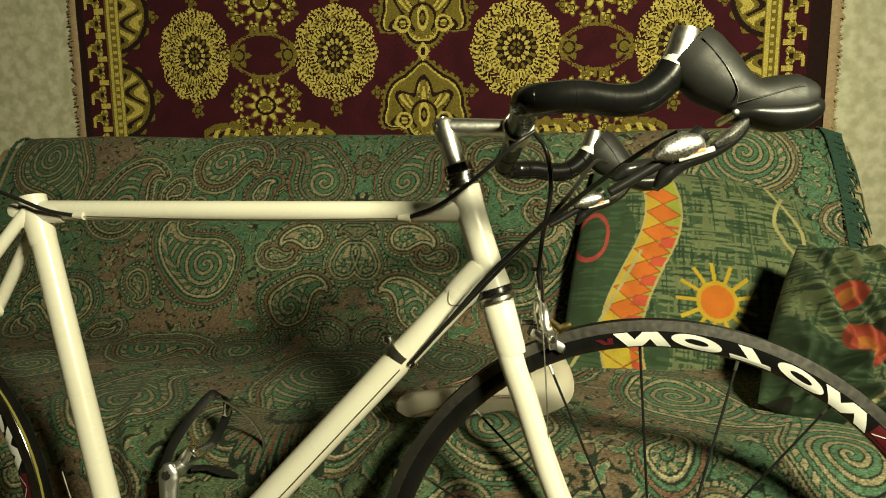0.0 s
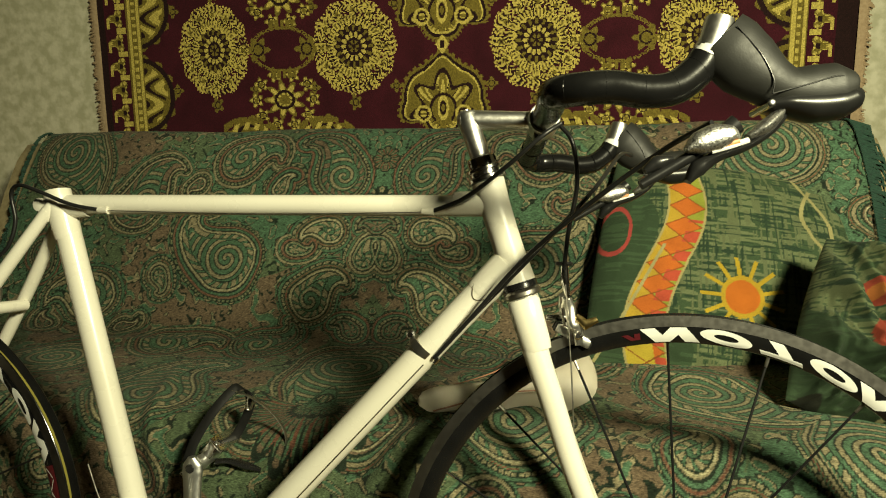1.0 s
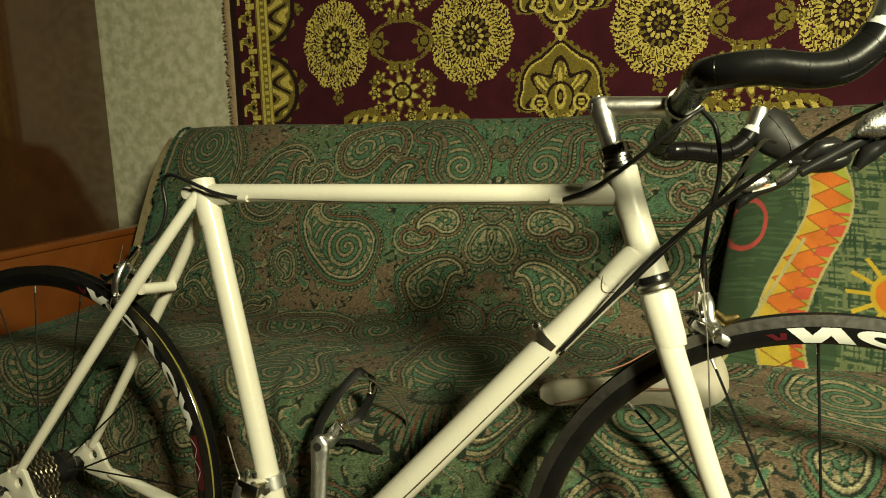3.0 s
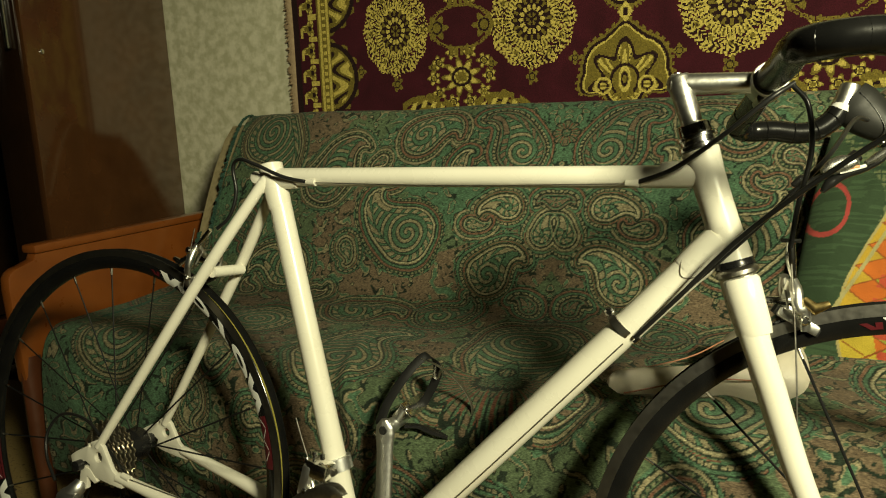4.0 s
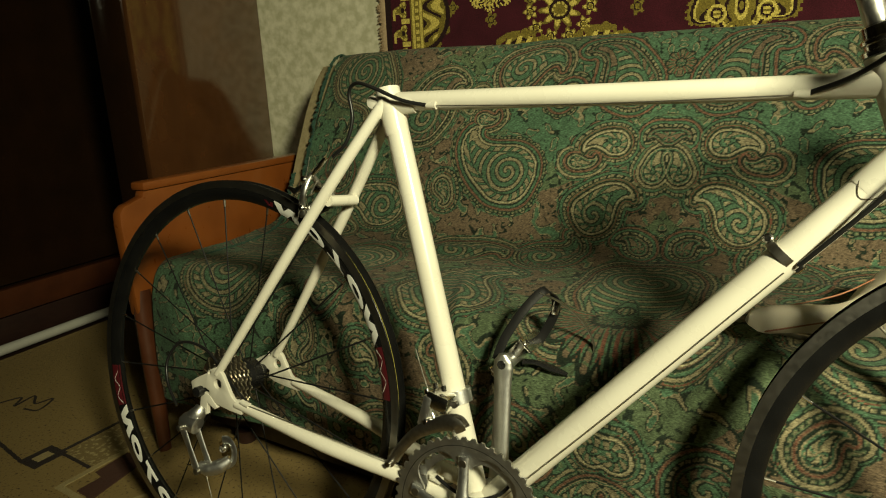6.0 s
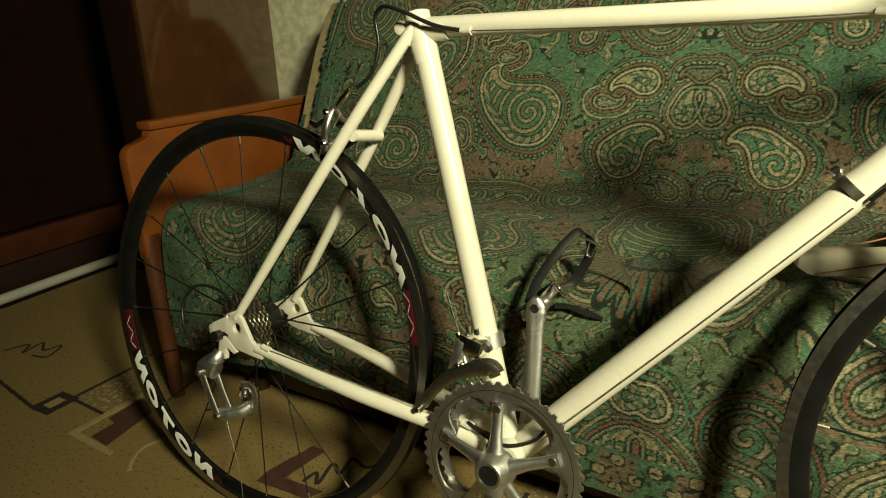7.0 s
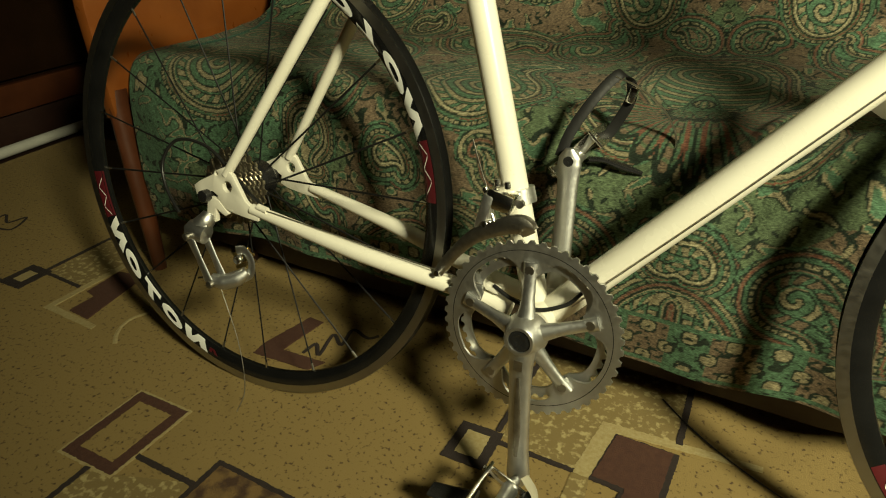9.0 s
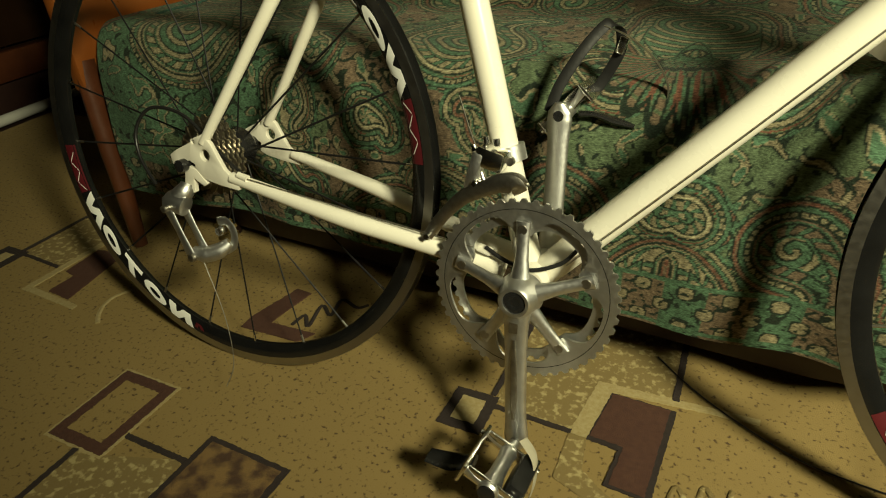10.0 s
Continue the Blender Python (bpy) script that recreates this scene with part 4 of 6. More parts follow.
def fork():
    P = lambda n, b, m=WHITE, lab="": part(n, steer(b), m, bike, lab)
    c = on_axis(0.628)
    P("fork_crown", sweep([c + Vector((0.0, y, -0.004 - abs(y) * 0.12)) for y in (-0.040, -0.030, -0.012, 0.012, 0.030, 0.040)], [(0.008, 0.012), (0.015, 0.015), (0.017, 0.016), (0.017, 0.016), (0.015, 0.015), (0.008, 0.012)], 16))
    P("crown_race", turned([(0.0190, -0.003), (0.0212, -0.001), (0.0212, 0.003), (0.0185, 0.006)], on_axis(0.647), AX, 28), STEEL, "chrome lower headset cup")
    P("headset_lower", turned([(0.0185, 0.0), (0.0198, 0.001), (0.0196, 0.006), (0.0188, 0.008)], on_axis(0.653), AX, 28), BLACK)
    for s in (-1, 1):
        y = s * 0.036
        pts = [(0.860, y, 0.626), (0.868, y * 1.08, 0.590), (0.885, y * 1.2, 0.540), (0.912, y * 1.32, 0.460), (0.945, y * 1.38, 0.385), (0.983, y * 1.40, 0.336), (1.017, y * 1.40, 0.316)]
        P("fork_blade", sweep(smooth_path(pts, 7), [(0.0142, 0.0105), (0.0137, 0.0110), (0.0128, 0.0106), (0.0114, 0.0098), (0.0098, 0.0090), (0.0085, 0.0080), (0.0068, 0.0066)], 20))
        P("crown_sleeve", sweep([(0.8535, y, 0.6445), (0.8545, y, 0.6415), (0.860, y * 1.02, 0.622), (0.8675, y * 1.06, 0.598), (0.870, y * 1.08, 0.590)], [(0.0150, 0.0110), (0.0172, 0.0128), (0.0170, 0.0127), (0.0162, 0.0124), (0.0148, 0.0116)], 20, side=(0, 1, 0)))
        P("fork_end", plate([(1.003, 0.327), (1.025, 0.325), (1.037, 0.313), (1.031, 0.302), (1.023, 0.309), (1.005, 0.313)], 0.006, Matrix.Translation((0, y * 1.40, 0)), 0.001), STEEL)
    # upper headset and the quill stem
    Q = lambda n, b, m=WHITE, lab="": part(n, bar_turn(b), m, bike, lab)
    Q("headset_nut", turned([(0.0225, 0.0), (0.0225, 0.004), (0.0190, 0.006), (0.0190, 0.010), (0.0215, 0.011), (0.0215, 0.014), (0.0172, 0.016), (0.0165, 0.026), (0.0135, 0.028)], on_axis(0.773), AX, 30), CHROME, "stacked chrome headset rings")
    q0, q1 = on_axis(0.795), on_axis(0.846)
    corner = on_axis(0.842)
    stem = Q("stem", sweep([q0, q0.lerp(q1, 0.5), q1, q1 + AX * 0.003], [0.0111, 0.0114, 0.0128, 0.0112], 28), ALU, "polished aluminium quill stem")
    part("stem_extension", bar_turn(sweep([corner + Vector((-0.012, 0, 0.0005)), corner + Vector((-0.009, 0, 0.0002)), corner + Vector((0.012, 0, -0.001)), Vector((0.835, 0, 0.8412)), Vector((0.866, 0, 0.8400))], [(0.006, 0.006), (0.0098, 0.010), (0.0112, 0.0112), (0.0104, 0.0106), (0.0110, 0.0120)], 28, side=(0, 1, 0))), ALU, stem)
    part("expander_bolt", bar_turn(turned([(0.0048, 0.0), (0.0048, 0.0035), (0.0025, 0.0035), (0.0025, 0.0015)], q1 + AX * 0.003, AX, 16)), STEEL, stem)
    Q("bar_clamp", turned([(0.0165, -0.021), (0.0178, -0.018), (0.0178, 0.018), (0.0165, 0.021)], (0.873, 0, 0.8395), (0, 1, 0), 28), ALU)
    Q("clamp_bolt", turned([(0.004, -0.016), (0.006, -0.015), (0.006, 0.015), (0.004, 0.016)], (0.868, 0, 0.822), (0, 1, 0), 14), STEEL)


def handlebar():
    P = lambda n, b, m, par=bike, lab="": part(n, bar_turn(b), m, par, lab)
    for s in (-1, 1):
        pts = [(0.873, s * 0.020, 0.8395), (0.8725, s * 0.09, 0.835), (0.868, s * 0.150, 0.829), (0.870, s * 0.180, 0.825), (0.886, s * 0.195, 0.824), (0.912, s * 0.197, 0.825), (0.940, s * 0.197, 0.8215), (0.962, s * 0.197, 0.825), (0.979, s * 0.197, 0.838), (0.986, s * 0.197, 0.848)]
        path = smooth_path(pts, 10)
        k = len(path)
        # tape laid in overlapping turns
        rad = [0.0138 if s < 0 else 0.0132]
        bar = P("handlebar_tape", sweep(path, rad, 20), TAPE, bike, "glossy black handlebar tape")
        for i in range(14, k - 2, 11):
            t = (path[i + 1] - path[i - 1]).normalized()
            P("tape_edge", turned([(0.0132, -0.0010), (0.01402, 0.0), (0.0132, 0.0010)], path[i], (t + Vector((0.12, 0.1, 0.05))).normalized(), 20, caps=False), TAPE, bar)
        P("bare_bar", sweep([path[-2], (0.9915, s * 0.197, 0.860), (0.9965, s * 0.197, 0.876), (0.9975, s * 0.197, 0.8805)], [0.0122, 0.0122, 0.0122, 0.0112], 20), ALU, bike, "bare scratched bar end")
        P("tape_end", sweep([path[-1] + Vector((0.001, 0, 0.0)), path[-1] + Vector((0.004, 0, 0.007))], [0.0136, 0.0127], 20), DECAL, bar, "torn white tape end")
        # the shifter: hood, knob, pivot, blades
        y = s * 0.199
        hood = P("brake_hood", sweep(smooth_path([(0.9962, y, 0.8640), (1.0050, y, 0.8560), (1.0188, y, 0.8420), (1.0366, y, 0.8285), (1.0510, y, 0.8225), (1.0690, y, 0.8220), (1.0870, y, 0.8240), (1.0985, y, 0.8255), (1.1030, y, 0.8250)], 6), [(0.0262, 0.0138), (0.0280, 0.0168), (0.0270, 0.0185), (0.0202, 0.0180), (0.0178, 0.0160), (0.0205, 0.0158), (0.0200, 0.0156), (0.0120, 0.0125), (0.003, 0.004)], 28, side=(0, 1, 0)), RUBBER, bike, "black rubber brake hood")
        P("lower_body", sweep(smooth_path([(1.030, y, 0.8090), (1.046, y, 0.8095), (1.066, y, 0.8085), (1.086, y, 0.8105), (1.098, y, 0.8155), (1.1045, y, 0.8215)], 5), [(0.0050, 0.0120), (0.0085, 0.0168), (0.0125, 0.0172), (0.0120, 0.0168), (0.0100, 0.0150), (0.0045, 0.006)], 20, side=(0, 1, 0)), PLASTIC, hood, "glossy black lever body")
        P("seam", sweep(smooth_path([(1.0045, y - 0.0150, 0.8690), (1.0215, y - 0.0186, 0.8460), (1.0312, y - 0.0186, 0.8260), (1.0306, y - 0.0176, 0.8150)], 5), [0.0006], 6), BLACK, hood)
        P("seam", sweep(smooth_path([(1.0306, y - 0.0172, 0.8150), (1.046, y - 0.0166, 0.8194), (1.0614, y - 0.0158, 0.8236), (1.0812, y - 0.0152, 0.8296), (1.094, y - 0.0122, 0.8270)], 5), [0.0006], 6), STEELDARK, hood)
        P("pivot_bolt", turned([(0.0022, -0.0190), (0.0032, -0.0184), (0.0032, 0.0184), (0.0022, 0.0190)], (1.030, y, 0.8075), (0, 1, 0), 16), CHROME, hood, "bright pivot bolt")
        P("brake_blade", sweep(smooth_path([(1.0470, y, 0.8060), (1.0365, y, 0.7900), (1.0170, y, 0.7765), (0.9960, y, 0.7690), (0.9800, y, 0.7590), (0.9720, y, 0.7480)], 5), [(0.0050, 0.0075), (0.0036, 0.0085), (0.0034, 0.0090), (0.0044, 0.0090), (0.0070, 0.0080), (0.0030, 0.005)], 12, side=(0, 1, 0)), PLASTIC, hood, "black brake lever blade")
        P("blade_plate", sweep(smooth_path([(1.0170, y - 0.005, 0.7835), (1.0290, y - 0.005, 0.7910), (1.0390, y - 0.005, 0.8000), (1.0440, y - 0.005, 0.8070)], 4), [(0.0030, 0.007), (0.0058, 0.0085), (0.0048, 0.008), (0.0018, 0.006)], 12, side=(0, 1, 0)), PEBBLE, hood, "silver blade insert")
        P("blade_grip", sweep(smooth_path([(0.9690, y - 0.006, 0.7725), (0.9780, y - 0.006, 0.7775), (0.9920, y - 0.006, 0.7825), (1.0030, y - 0.006, 0.7840), (1.0090, y - 0.006, 0.7815)], 4), [(0.0030, 0.006), (0.0095, 0.0090), (0.0115, 0.0095), (0.0085, 0.0090), (0.0025, 0.005)], 14, side=(0, 1, 0)), PEBBLE, hood, "pebbled grey grip pad")
        P("blade_stripe", sweep(smooth_path([(1.0165, y - 0.009, 0.7805), (1.002, y - 0.0095, 0.7755), (0.988, y - 0.009, 0.7715)], 4), [(0.0022, 0.001)], 8, side=(0, 1, 0)), DECAL, hood)
        P("blade_stripe", sweep([(1.009, y - 0.0100, 0.7795), (0.9945, y - 0.0100, 0.7752)], [(0.0020, 0.001)], 8, side=(0, 1, 0)), STRIPE, hood, "orange stripe")
        P("shift_paddle", sweep(smooth_path([(1.010, y + s * 0.002, 0.795), (0.985, y, 0.776), (0.955, y, 0.757), (0.935, y, 0.745)], 5), [(0.008, 0.006), (0.0055, 0.006), (0.0045, 0.005), (0.004, 0.005)], 12, side=(0, 1, 0)), PLASTIC, hood)
        P("paddle_tip", sweep(smooth_path([(0.960, y, 0.766), (0.948, y, 0.763), (0.938, y, 0.756)], 4), [(0.003, 0.005), (0.0065, 0.007), (0.003, 0.005)], 12, side=(0, 1, 0)), PLASTIC, hood)


def wheel(name, c, rear, phase, marks, turn=None):
    """Deep black rim with machined brake tracks, laced with thin dark spokes; the rim's channel is bare."""
    fix = (lambda b: moved(b, turn)) if turn is not None else (lambda b: b)
    prof = [(0.3165, -0.0098), (0.3170, -0.0092), (0.3170, -0.0082), (0.3130, -0.0074), (0.3080, -0.0045), (0.3080, 0.0045), (0.3130, 0.0074), (0.3170, 0.0082), (0.3170, 0.0092), (0.3165, 0.0098), (0.3055, 0.0096), (0.3005, 0.0092), (0.2915, 0.0068), (0.2872, 0.0035), (0.2865, 0), (0.2872, -0.0035), (0.2915, -0.0068), (0.3005, -0.0092), (0.3055, -0.0096), (0.3165, -0.0098)]
    w = part(name, fix(turned(prof, c, (0, 1, 0), 144)), RIMBLACK, bike, "deep black rim with silver brake track and no tyre")
    for s in (-1, 1):
        part("brake_track", fix(turned([(0.3166, s * 0.0101), (0.3052, s * 0.0099)], c, (0, 1, 0), 144, caps=False)), TRACK, w, "machined silver brake track")
    part("rim_strip", fix(turned([(0.3090, -0.0044), (0.3094, 0.0), (0.3090, 0.0044)], c, (0, 1, 0), 96, caps=False)), RIMTAPE if rear else BLACK, w)
    # hub
    f = 0.022 if rear else 0.032
    hub = [(0.0105, -0.060), (0.0105, -0.040), (0.011, -0.030), (0.018, -0.018), (0.018, -0.015), (0.012, -0.010), (0.015, 0.010), (0.0265, 0.018), (0.0275, 0.034), (0.024, 0.039), (0.012, 0.044), (0.0095, 0.060)] if rear else [(0.009, -0.048), (0.012, -0.040), (0.017, -0.034), (0.017, -0.030), (0.010, -0.024), (0.010, 0.024), (0.017, 0.030), (0.017, 0.034), (0.012, 0.040), (0.009, 0.048)]
    part("hub", fix(turned(hub, c, (0, 1, 0), 36)), BLACK, w, "glossy black hub")
    part("skewer", fix(turned([(0.004, -0.080), (0.0078, -0.079), (0.0078, -0.069), (0.0045, -0.067), (0.0045, 0.067), (0.0075, 0.069), (0.0075, 0.078), (0.004, 0.080)], c, (0, 1, 0), 20)), BLACK, w)
    k = 20 if rear else 18
    for i in range(k):
        a = phase + 2 * math.pi * i / k
        s = -1 if i % 2 else 1
        side = (-0.0165 if s < 0 else 0.030) if rear else s * 0.031
        twist = (0.95 if (i // 2) % 2 else -0.95) if rear and s < 0 else (0.25 if rear else 0.0)
        r0 = 0.0165
        p0 = c + Vector((r0 * math.cos(a + twist), side, r0 * math.sin(a + twist)))
        p1 = c + Vector((0.2880 * math.cos(a), s * 0.001, 0.2880 * math.sin(a)))
        part("spoke", fix(sweep([p0, p1], [(0.0014, 0.0009)], 6)), STEELDARK, w)
        d = (p0 - p1).normalized()
        part("nipple", fix(sweep([p1 - d * 0.002, p1 + d * 0.012], [0.0019, 0.0016], 8)), CHROME if i % 3 == 0 else STEEL, w)
    # printed maker's mark as plain slanted shapes and rings, with small red tabs
    def lateral(r):
        return float(np.interp(r, (0.2872, 0.2915, 0.3005, 0.3055), (0.0035, 0.0068, 0.0092, 0.0096)))

    for start, flip, s in marks:
        def band(nm, rows, m, lift=0.0006):
            bm = bmesh.new()
            vs = [[bm.verts.new(c + Vector((r * math.cos(a), s * (lateral(r) + lift), r * math.sin(a)))) for a, r in row] for row in rows]
            for A, B in zip(vs, vs[1:]):
                for q in range(len(A) - 1):
                    bm.faces.new((A[q], A[q + 1], B[q + 1], B[q]))
            bmesh.ops.recalc_face_normals(bm, faces=bm.faces)
            part(nm, fix(bm), m, w)

        def patch(nm, a0, a1, r0, r1, slant, m, lift=0.0006):
            band(nm, [[(a0 + (a1 - a0) * q / 8 + flip * slant * (h / 4 - 0.5), r0 + (r1 - r0) * h / 4) for q in range(9)] for h in range(5)], m, lift)

        lo, hi = 0.2885, 0.3042
        a, wid = start, 0.165
        for kind in ("block", "ring", "bar", "ring", "block"):
            if kind == "ring":
                mid, rm = a + flip * wid * 0.5, (lo + hi) / 2
                rows = []
                for k in (1.0, 0.84, 0.68, 0.52):
                    rows.append([(mid + flip * (wid * 0.5 * (k if k == 1 else k - 0.06) * math.cos(f) - 0.03 * k * math.sin(f)), rm + (hi - lo) / 2 * (k - (0 if k == 1 else 0.12)) * math.sin(f)) for f in (2 * math.pi * q / 28 for q in range(29))])
                band("decal_ring", rows, DECAL)
            elif kind == "bar":
                patch("decal_bar", a + flip * 0.058, a + flip * 0.106, lo + 0.0036, hi, -0.05, DECAL)
                patch("decal_bar", a + flip * 0.020, a + flip * wid, lo, lo + 0.0040, -0.01, DECAL)
            else:
                patch("decal_block", a, a + flip * 0.050, lo, hi, -0.05, DECAL)
                patch("decal_block", a + flip * 0.050, a + flip * 0.104, lo, hi, 0.055, DECAL, 0.0007)
                patch("decal_block", a + flip * 0.104, a + flip * 0.154, lo, hi, -0.05, DECAL)
            a += flip * (wid + 0.016)
        patch("decal_tab", start - flip * 0.075, start - flip * 0.052, 0.2930, 0.3000, -0.03, DECALRED)
        patch("decal_tab", start - flip * 0.046, start - flip * 0.026, 0.2930, 0.3000, 0.0, DECALRED)
        patch("decal_tab", a + flip * 0.002, a + flip * 0.25, lo, hi, 0, DECALRED, 0.0003)
        for q in range(4):
            patch("decal_bar", a + flip * (0.030 + q * 0.052), a + flip * (0.037 + q * 0.052), 0.2925, 0.3005, -0.045 if q % 2 else 0.045, DECAL, 0.0010)
    return w




def gear(r, teeth, thick, n_in=None):
    """Toothed ring outline."""
    out = []
    for i in range(teeth):
        a = 2 * math.pi * i / teeth
        st = 2 * math.pi / teeth
        for f, rr in ((-0.34, r - 0.0036), (-0.16, r), (0.16, r), (0.34, r - 0.0036)):
            out.append((rr * math.cos(a + f * st), rr * math.sin(a + f * st)))
    return out


def ring_plate(outer, inner, thick, at):
    """A flat ring between two outlines of equal point count, in the x-z plane."""
    bm = bmesh.new()
    n = len(outer)
    loops = []
    for o, y in ((outer, -thick / 2), (outer, thick / 2), (inner, thick / 2), (inner, -thick / 2)):
        loops.append([bm.verts.new((at[0] + x, at[1] + y, at[2] + z)) for x, z in o])
    for q in range(4):
        A, B = loops[q], loops[(q + 1) % 4]
        for i in range(n):
            bm.faces.new((A[i], A[(i + 1) % n], B[(i + 1) % n], B[i]))
    bmesh.ops.recalc_face_normals(bm, faces=bm.faces)
    return bm


def drivetrain():
    P = lambda n, b, m, par=bike, lab="": part(n, b, m, par, lab)
    bolt = 0.072
    spider0 = radians(93)
    # chainrings: toothed rings with inward scalloped tabs at the five bolts
    def inner(n, r0):
        o = []
        for i in range(n):
            a = 2 * math.pi * i / n
            k = min(1.0, 1.12 * (math.cos(5 * (a - spider0)) * 0.5 + 0.5))
            o.append(((r0 - (r0 - 0.0650) * k ** 3) * math.cos(a), (r0 - (r0 - 0.0650) * k ** 3) * math.sin(a)))
        return o
    g = gear(0.1035, 50, 0.003)
    big = P("outer_chainring", ring_plate(g, inner(len(g), 0.0875), 0.0032, (BB.x, -0.0465, BB.z)), ALUWORN, bike, "worn aluminium outer chainring")
    g = gear(0.0865, 42, 0.003)
    for rr, lat in ((0.0925, -0.0496),):
        P("ring_groove", turned([(rr + 0.0004, lat + 0.0014), (rr + 0.0002, lat + 0.0013), (rr - 0.0002, lat + 0.0013), (rr - 0.0004, lat + 0.0014)], BB, (0, 1, 0), 72, caps=False), STEELDARK, big)
    P("inner_chainring", ring_plate(g, inner(len(g), 0.0745), 0.003, (BB.x, -0.0385, BB.z)), ALUWORN, bike, "worn aluminium inner chainring")
    crank = P("right_crank", sweep(smooth_path([(BB.x, -0.064, BB.z + 0.012), (BB.x, -0.066, BB.z - 0.01), (BB.x + 0.003, -0.069, BB.z - 0.06), (BB.x + 0.008, -0.074, BB.z - 0.12), (BB.x + 0.0125, -0.078, BB.z - 0.158), (BB.x + 0.0135, -0.0785, BB.z - 0.172), (BB.x + 0.014, -0.0785, BB.z - 0.182)], 6), [(0.014, 0.008), (0.0165, 0.010), (0.0130, 0.0075), (0.0125, 0.007), (0.0122, 0.007), (0.0140, 0.0075), (0.0125, 0.007), (0.006, 0.006)], 20, side=(0, 1, 0)), ALUWORN, bike, "forged aluminium crank arm")
    P("crank_groove", sweep(smooth_path([(BB.x + 0.002, -0.0765, BB.z - 0.045), (BB.x + 0.0065, -0.0805, BB.z - 0.10), (BB.x + 0.010, -0.0845, BB.z - 0.140)], 6), [(0.002, 0.0006), (0.0042, 0.001), (0.0042, 0.001), (0.002, 0.0006)], 12, side=(0, 1, 0)), STEEL, crank)
    P("crank_stamp", box((0.010, 0.0006, 0.012), pose(BB.x + 0.001, -0.0778, BB.z - 0.030), 0.0), STEEL, crank)
    P("spider_hub", turned([(0.0245, -0.050), (0.0250, -0.056), (0.0215, -0.066), (0.0185, -0.0765), (0.0160, -0.0795), (0.0128, -0.0795), (0.0125, -0.0770)], BB, (0, 1, 0), 36), ALUWORN, crank)
    # shade inside the open bolt socket, put in as a black disc
    P("socket_dark", turned([(0.0126, -0.0772), (0.0126, -0.0776), (0.008, -0.0784), (0.0045, -0.0774), (0.0040, -0.074)], BB, (0, 1, 0), 24), BLACK, crank, "black disc for the shaded open crank socket")
    for i in range(5):
        a = spider0 + 2 * math.pi * i / 5
        d = Vector((math.cos(a), 0, math.sin(a)))
        P("spider_arm", sweep([BB + d * 0.014 + Vector((0, -0.060, 0)), BB + d * 0.040 + Vector((0, -0.0545, 0)), BB + d * 0.062 + Vector((0, -0.0515, 0)), BB + d * 0.080 + Vector((0, -0.0505, 0))], [(0.0115, 0.0075), (0.0075, 0.0055), (0.0070, 0.0040), (0.0080, 0.0022)], 16, side=(0, 1, 0)), ALUWORN, crank)
        P("chainring_bolt", turned([(0.0052, -0.0545), (0.0052, -0.0535), (0.0030, -0.0535), (0.0030, -0.0515)], BB + d * bolt, (0, 1, 0), 18), STEEL, crank)
    # far crank, upright
    far = P("left_crank", sweep(smooth_path([(BB.x, 0.050, BB.z), (BB.x - 0.001, 0.052, BB.z + 0.05), (BB.x - 0.003, 0.058, BB.z + 0.11), (BB.x - 0.005, 0.062, BB.z + 0.155), (BB.x - 0.0055, 0.063, BB.z + 0.170), (BB.x - 0.006, 0.063, BB.z + 0.182)], 6), [(0.0165, 0.010), (0.0130, 0.0075), (0.0122, 0.007), (0.0122, 0.007), (0.0145, 0.0075), (0.0135, 0.007), (0.006, 0.006)], 20, side=(0, 1, 0)), ALUWORN, bike, "forged aluminium crank arm")
    P("axle_hole", turned([(0.0060, -0.0085), (0.0060, -0.0072), (0.004, -0.0065), (0.004, -0.002)], (BB.x - 0.0052, 0.063, BB.z + 0.1685), (0, 1, 0), 20), BLACK, far)
    P("spindle", turned([(0.008, -0.055), (0.008, 0.055)], BB, (0, 1, 0), 20), STEEL)
    # cassette
    for i, t in enumerate((12, 13, 15, 17, 19, 21, 23, 25)):
        r = t * 0.0127 / (2 * math.pi) + 0.0032
        y = -0.050 + i * 0.0046
        g = gear(r, t, 0.0018)
        P("sprocket", ring_plate(g, [(0.016 * math.cos(2 * math.pi * q / len(g)), 0.016 * math.sin(2 * math.pi * q / len(g))) for q in range(len(g))], 0.0019, (REAR.x, y, REAR.z)), CASSETTE, bike, "oily steel sprocket")
    P("lockring", turned([(0.0155, -0.0535), (0.0165, -0.052), (0.0165, -0.014)], REAR, (0, 1, 0), 24), STEEL)


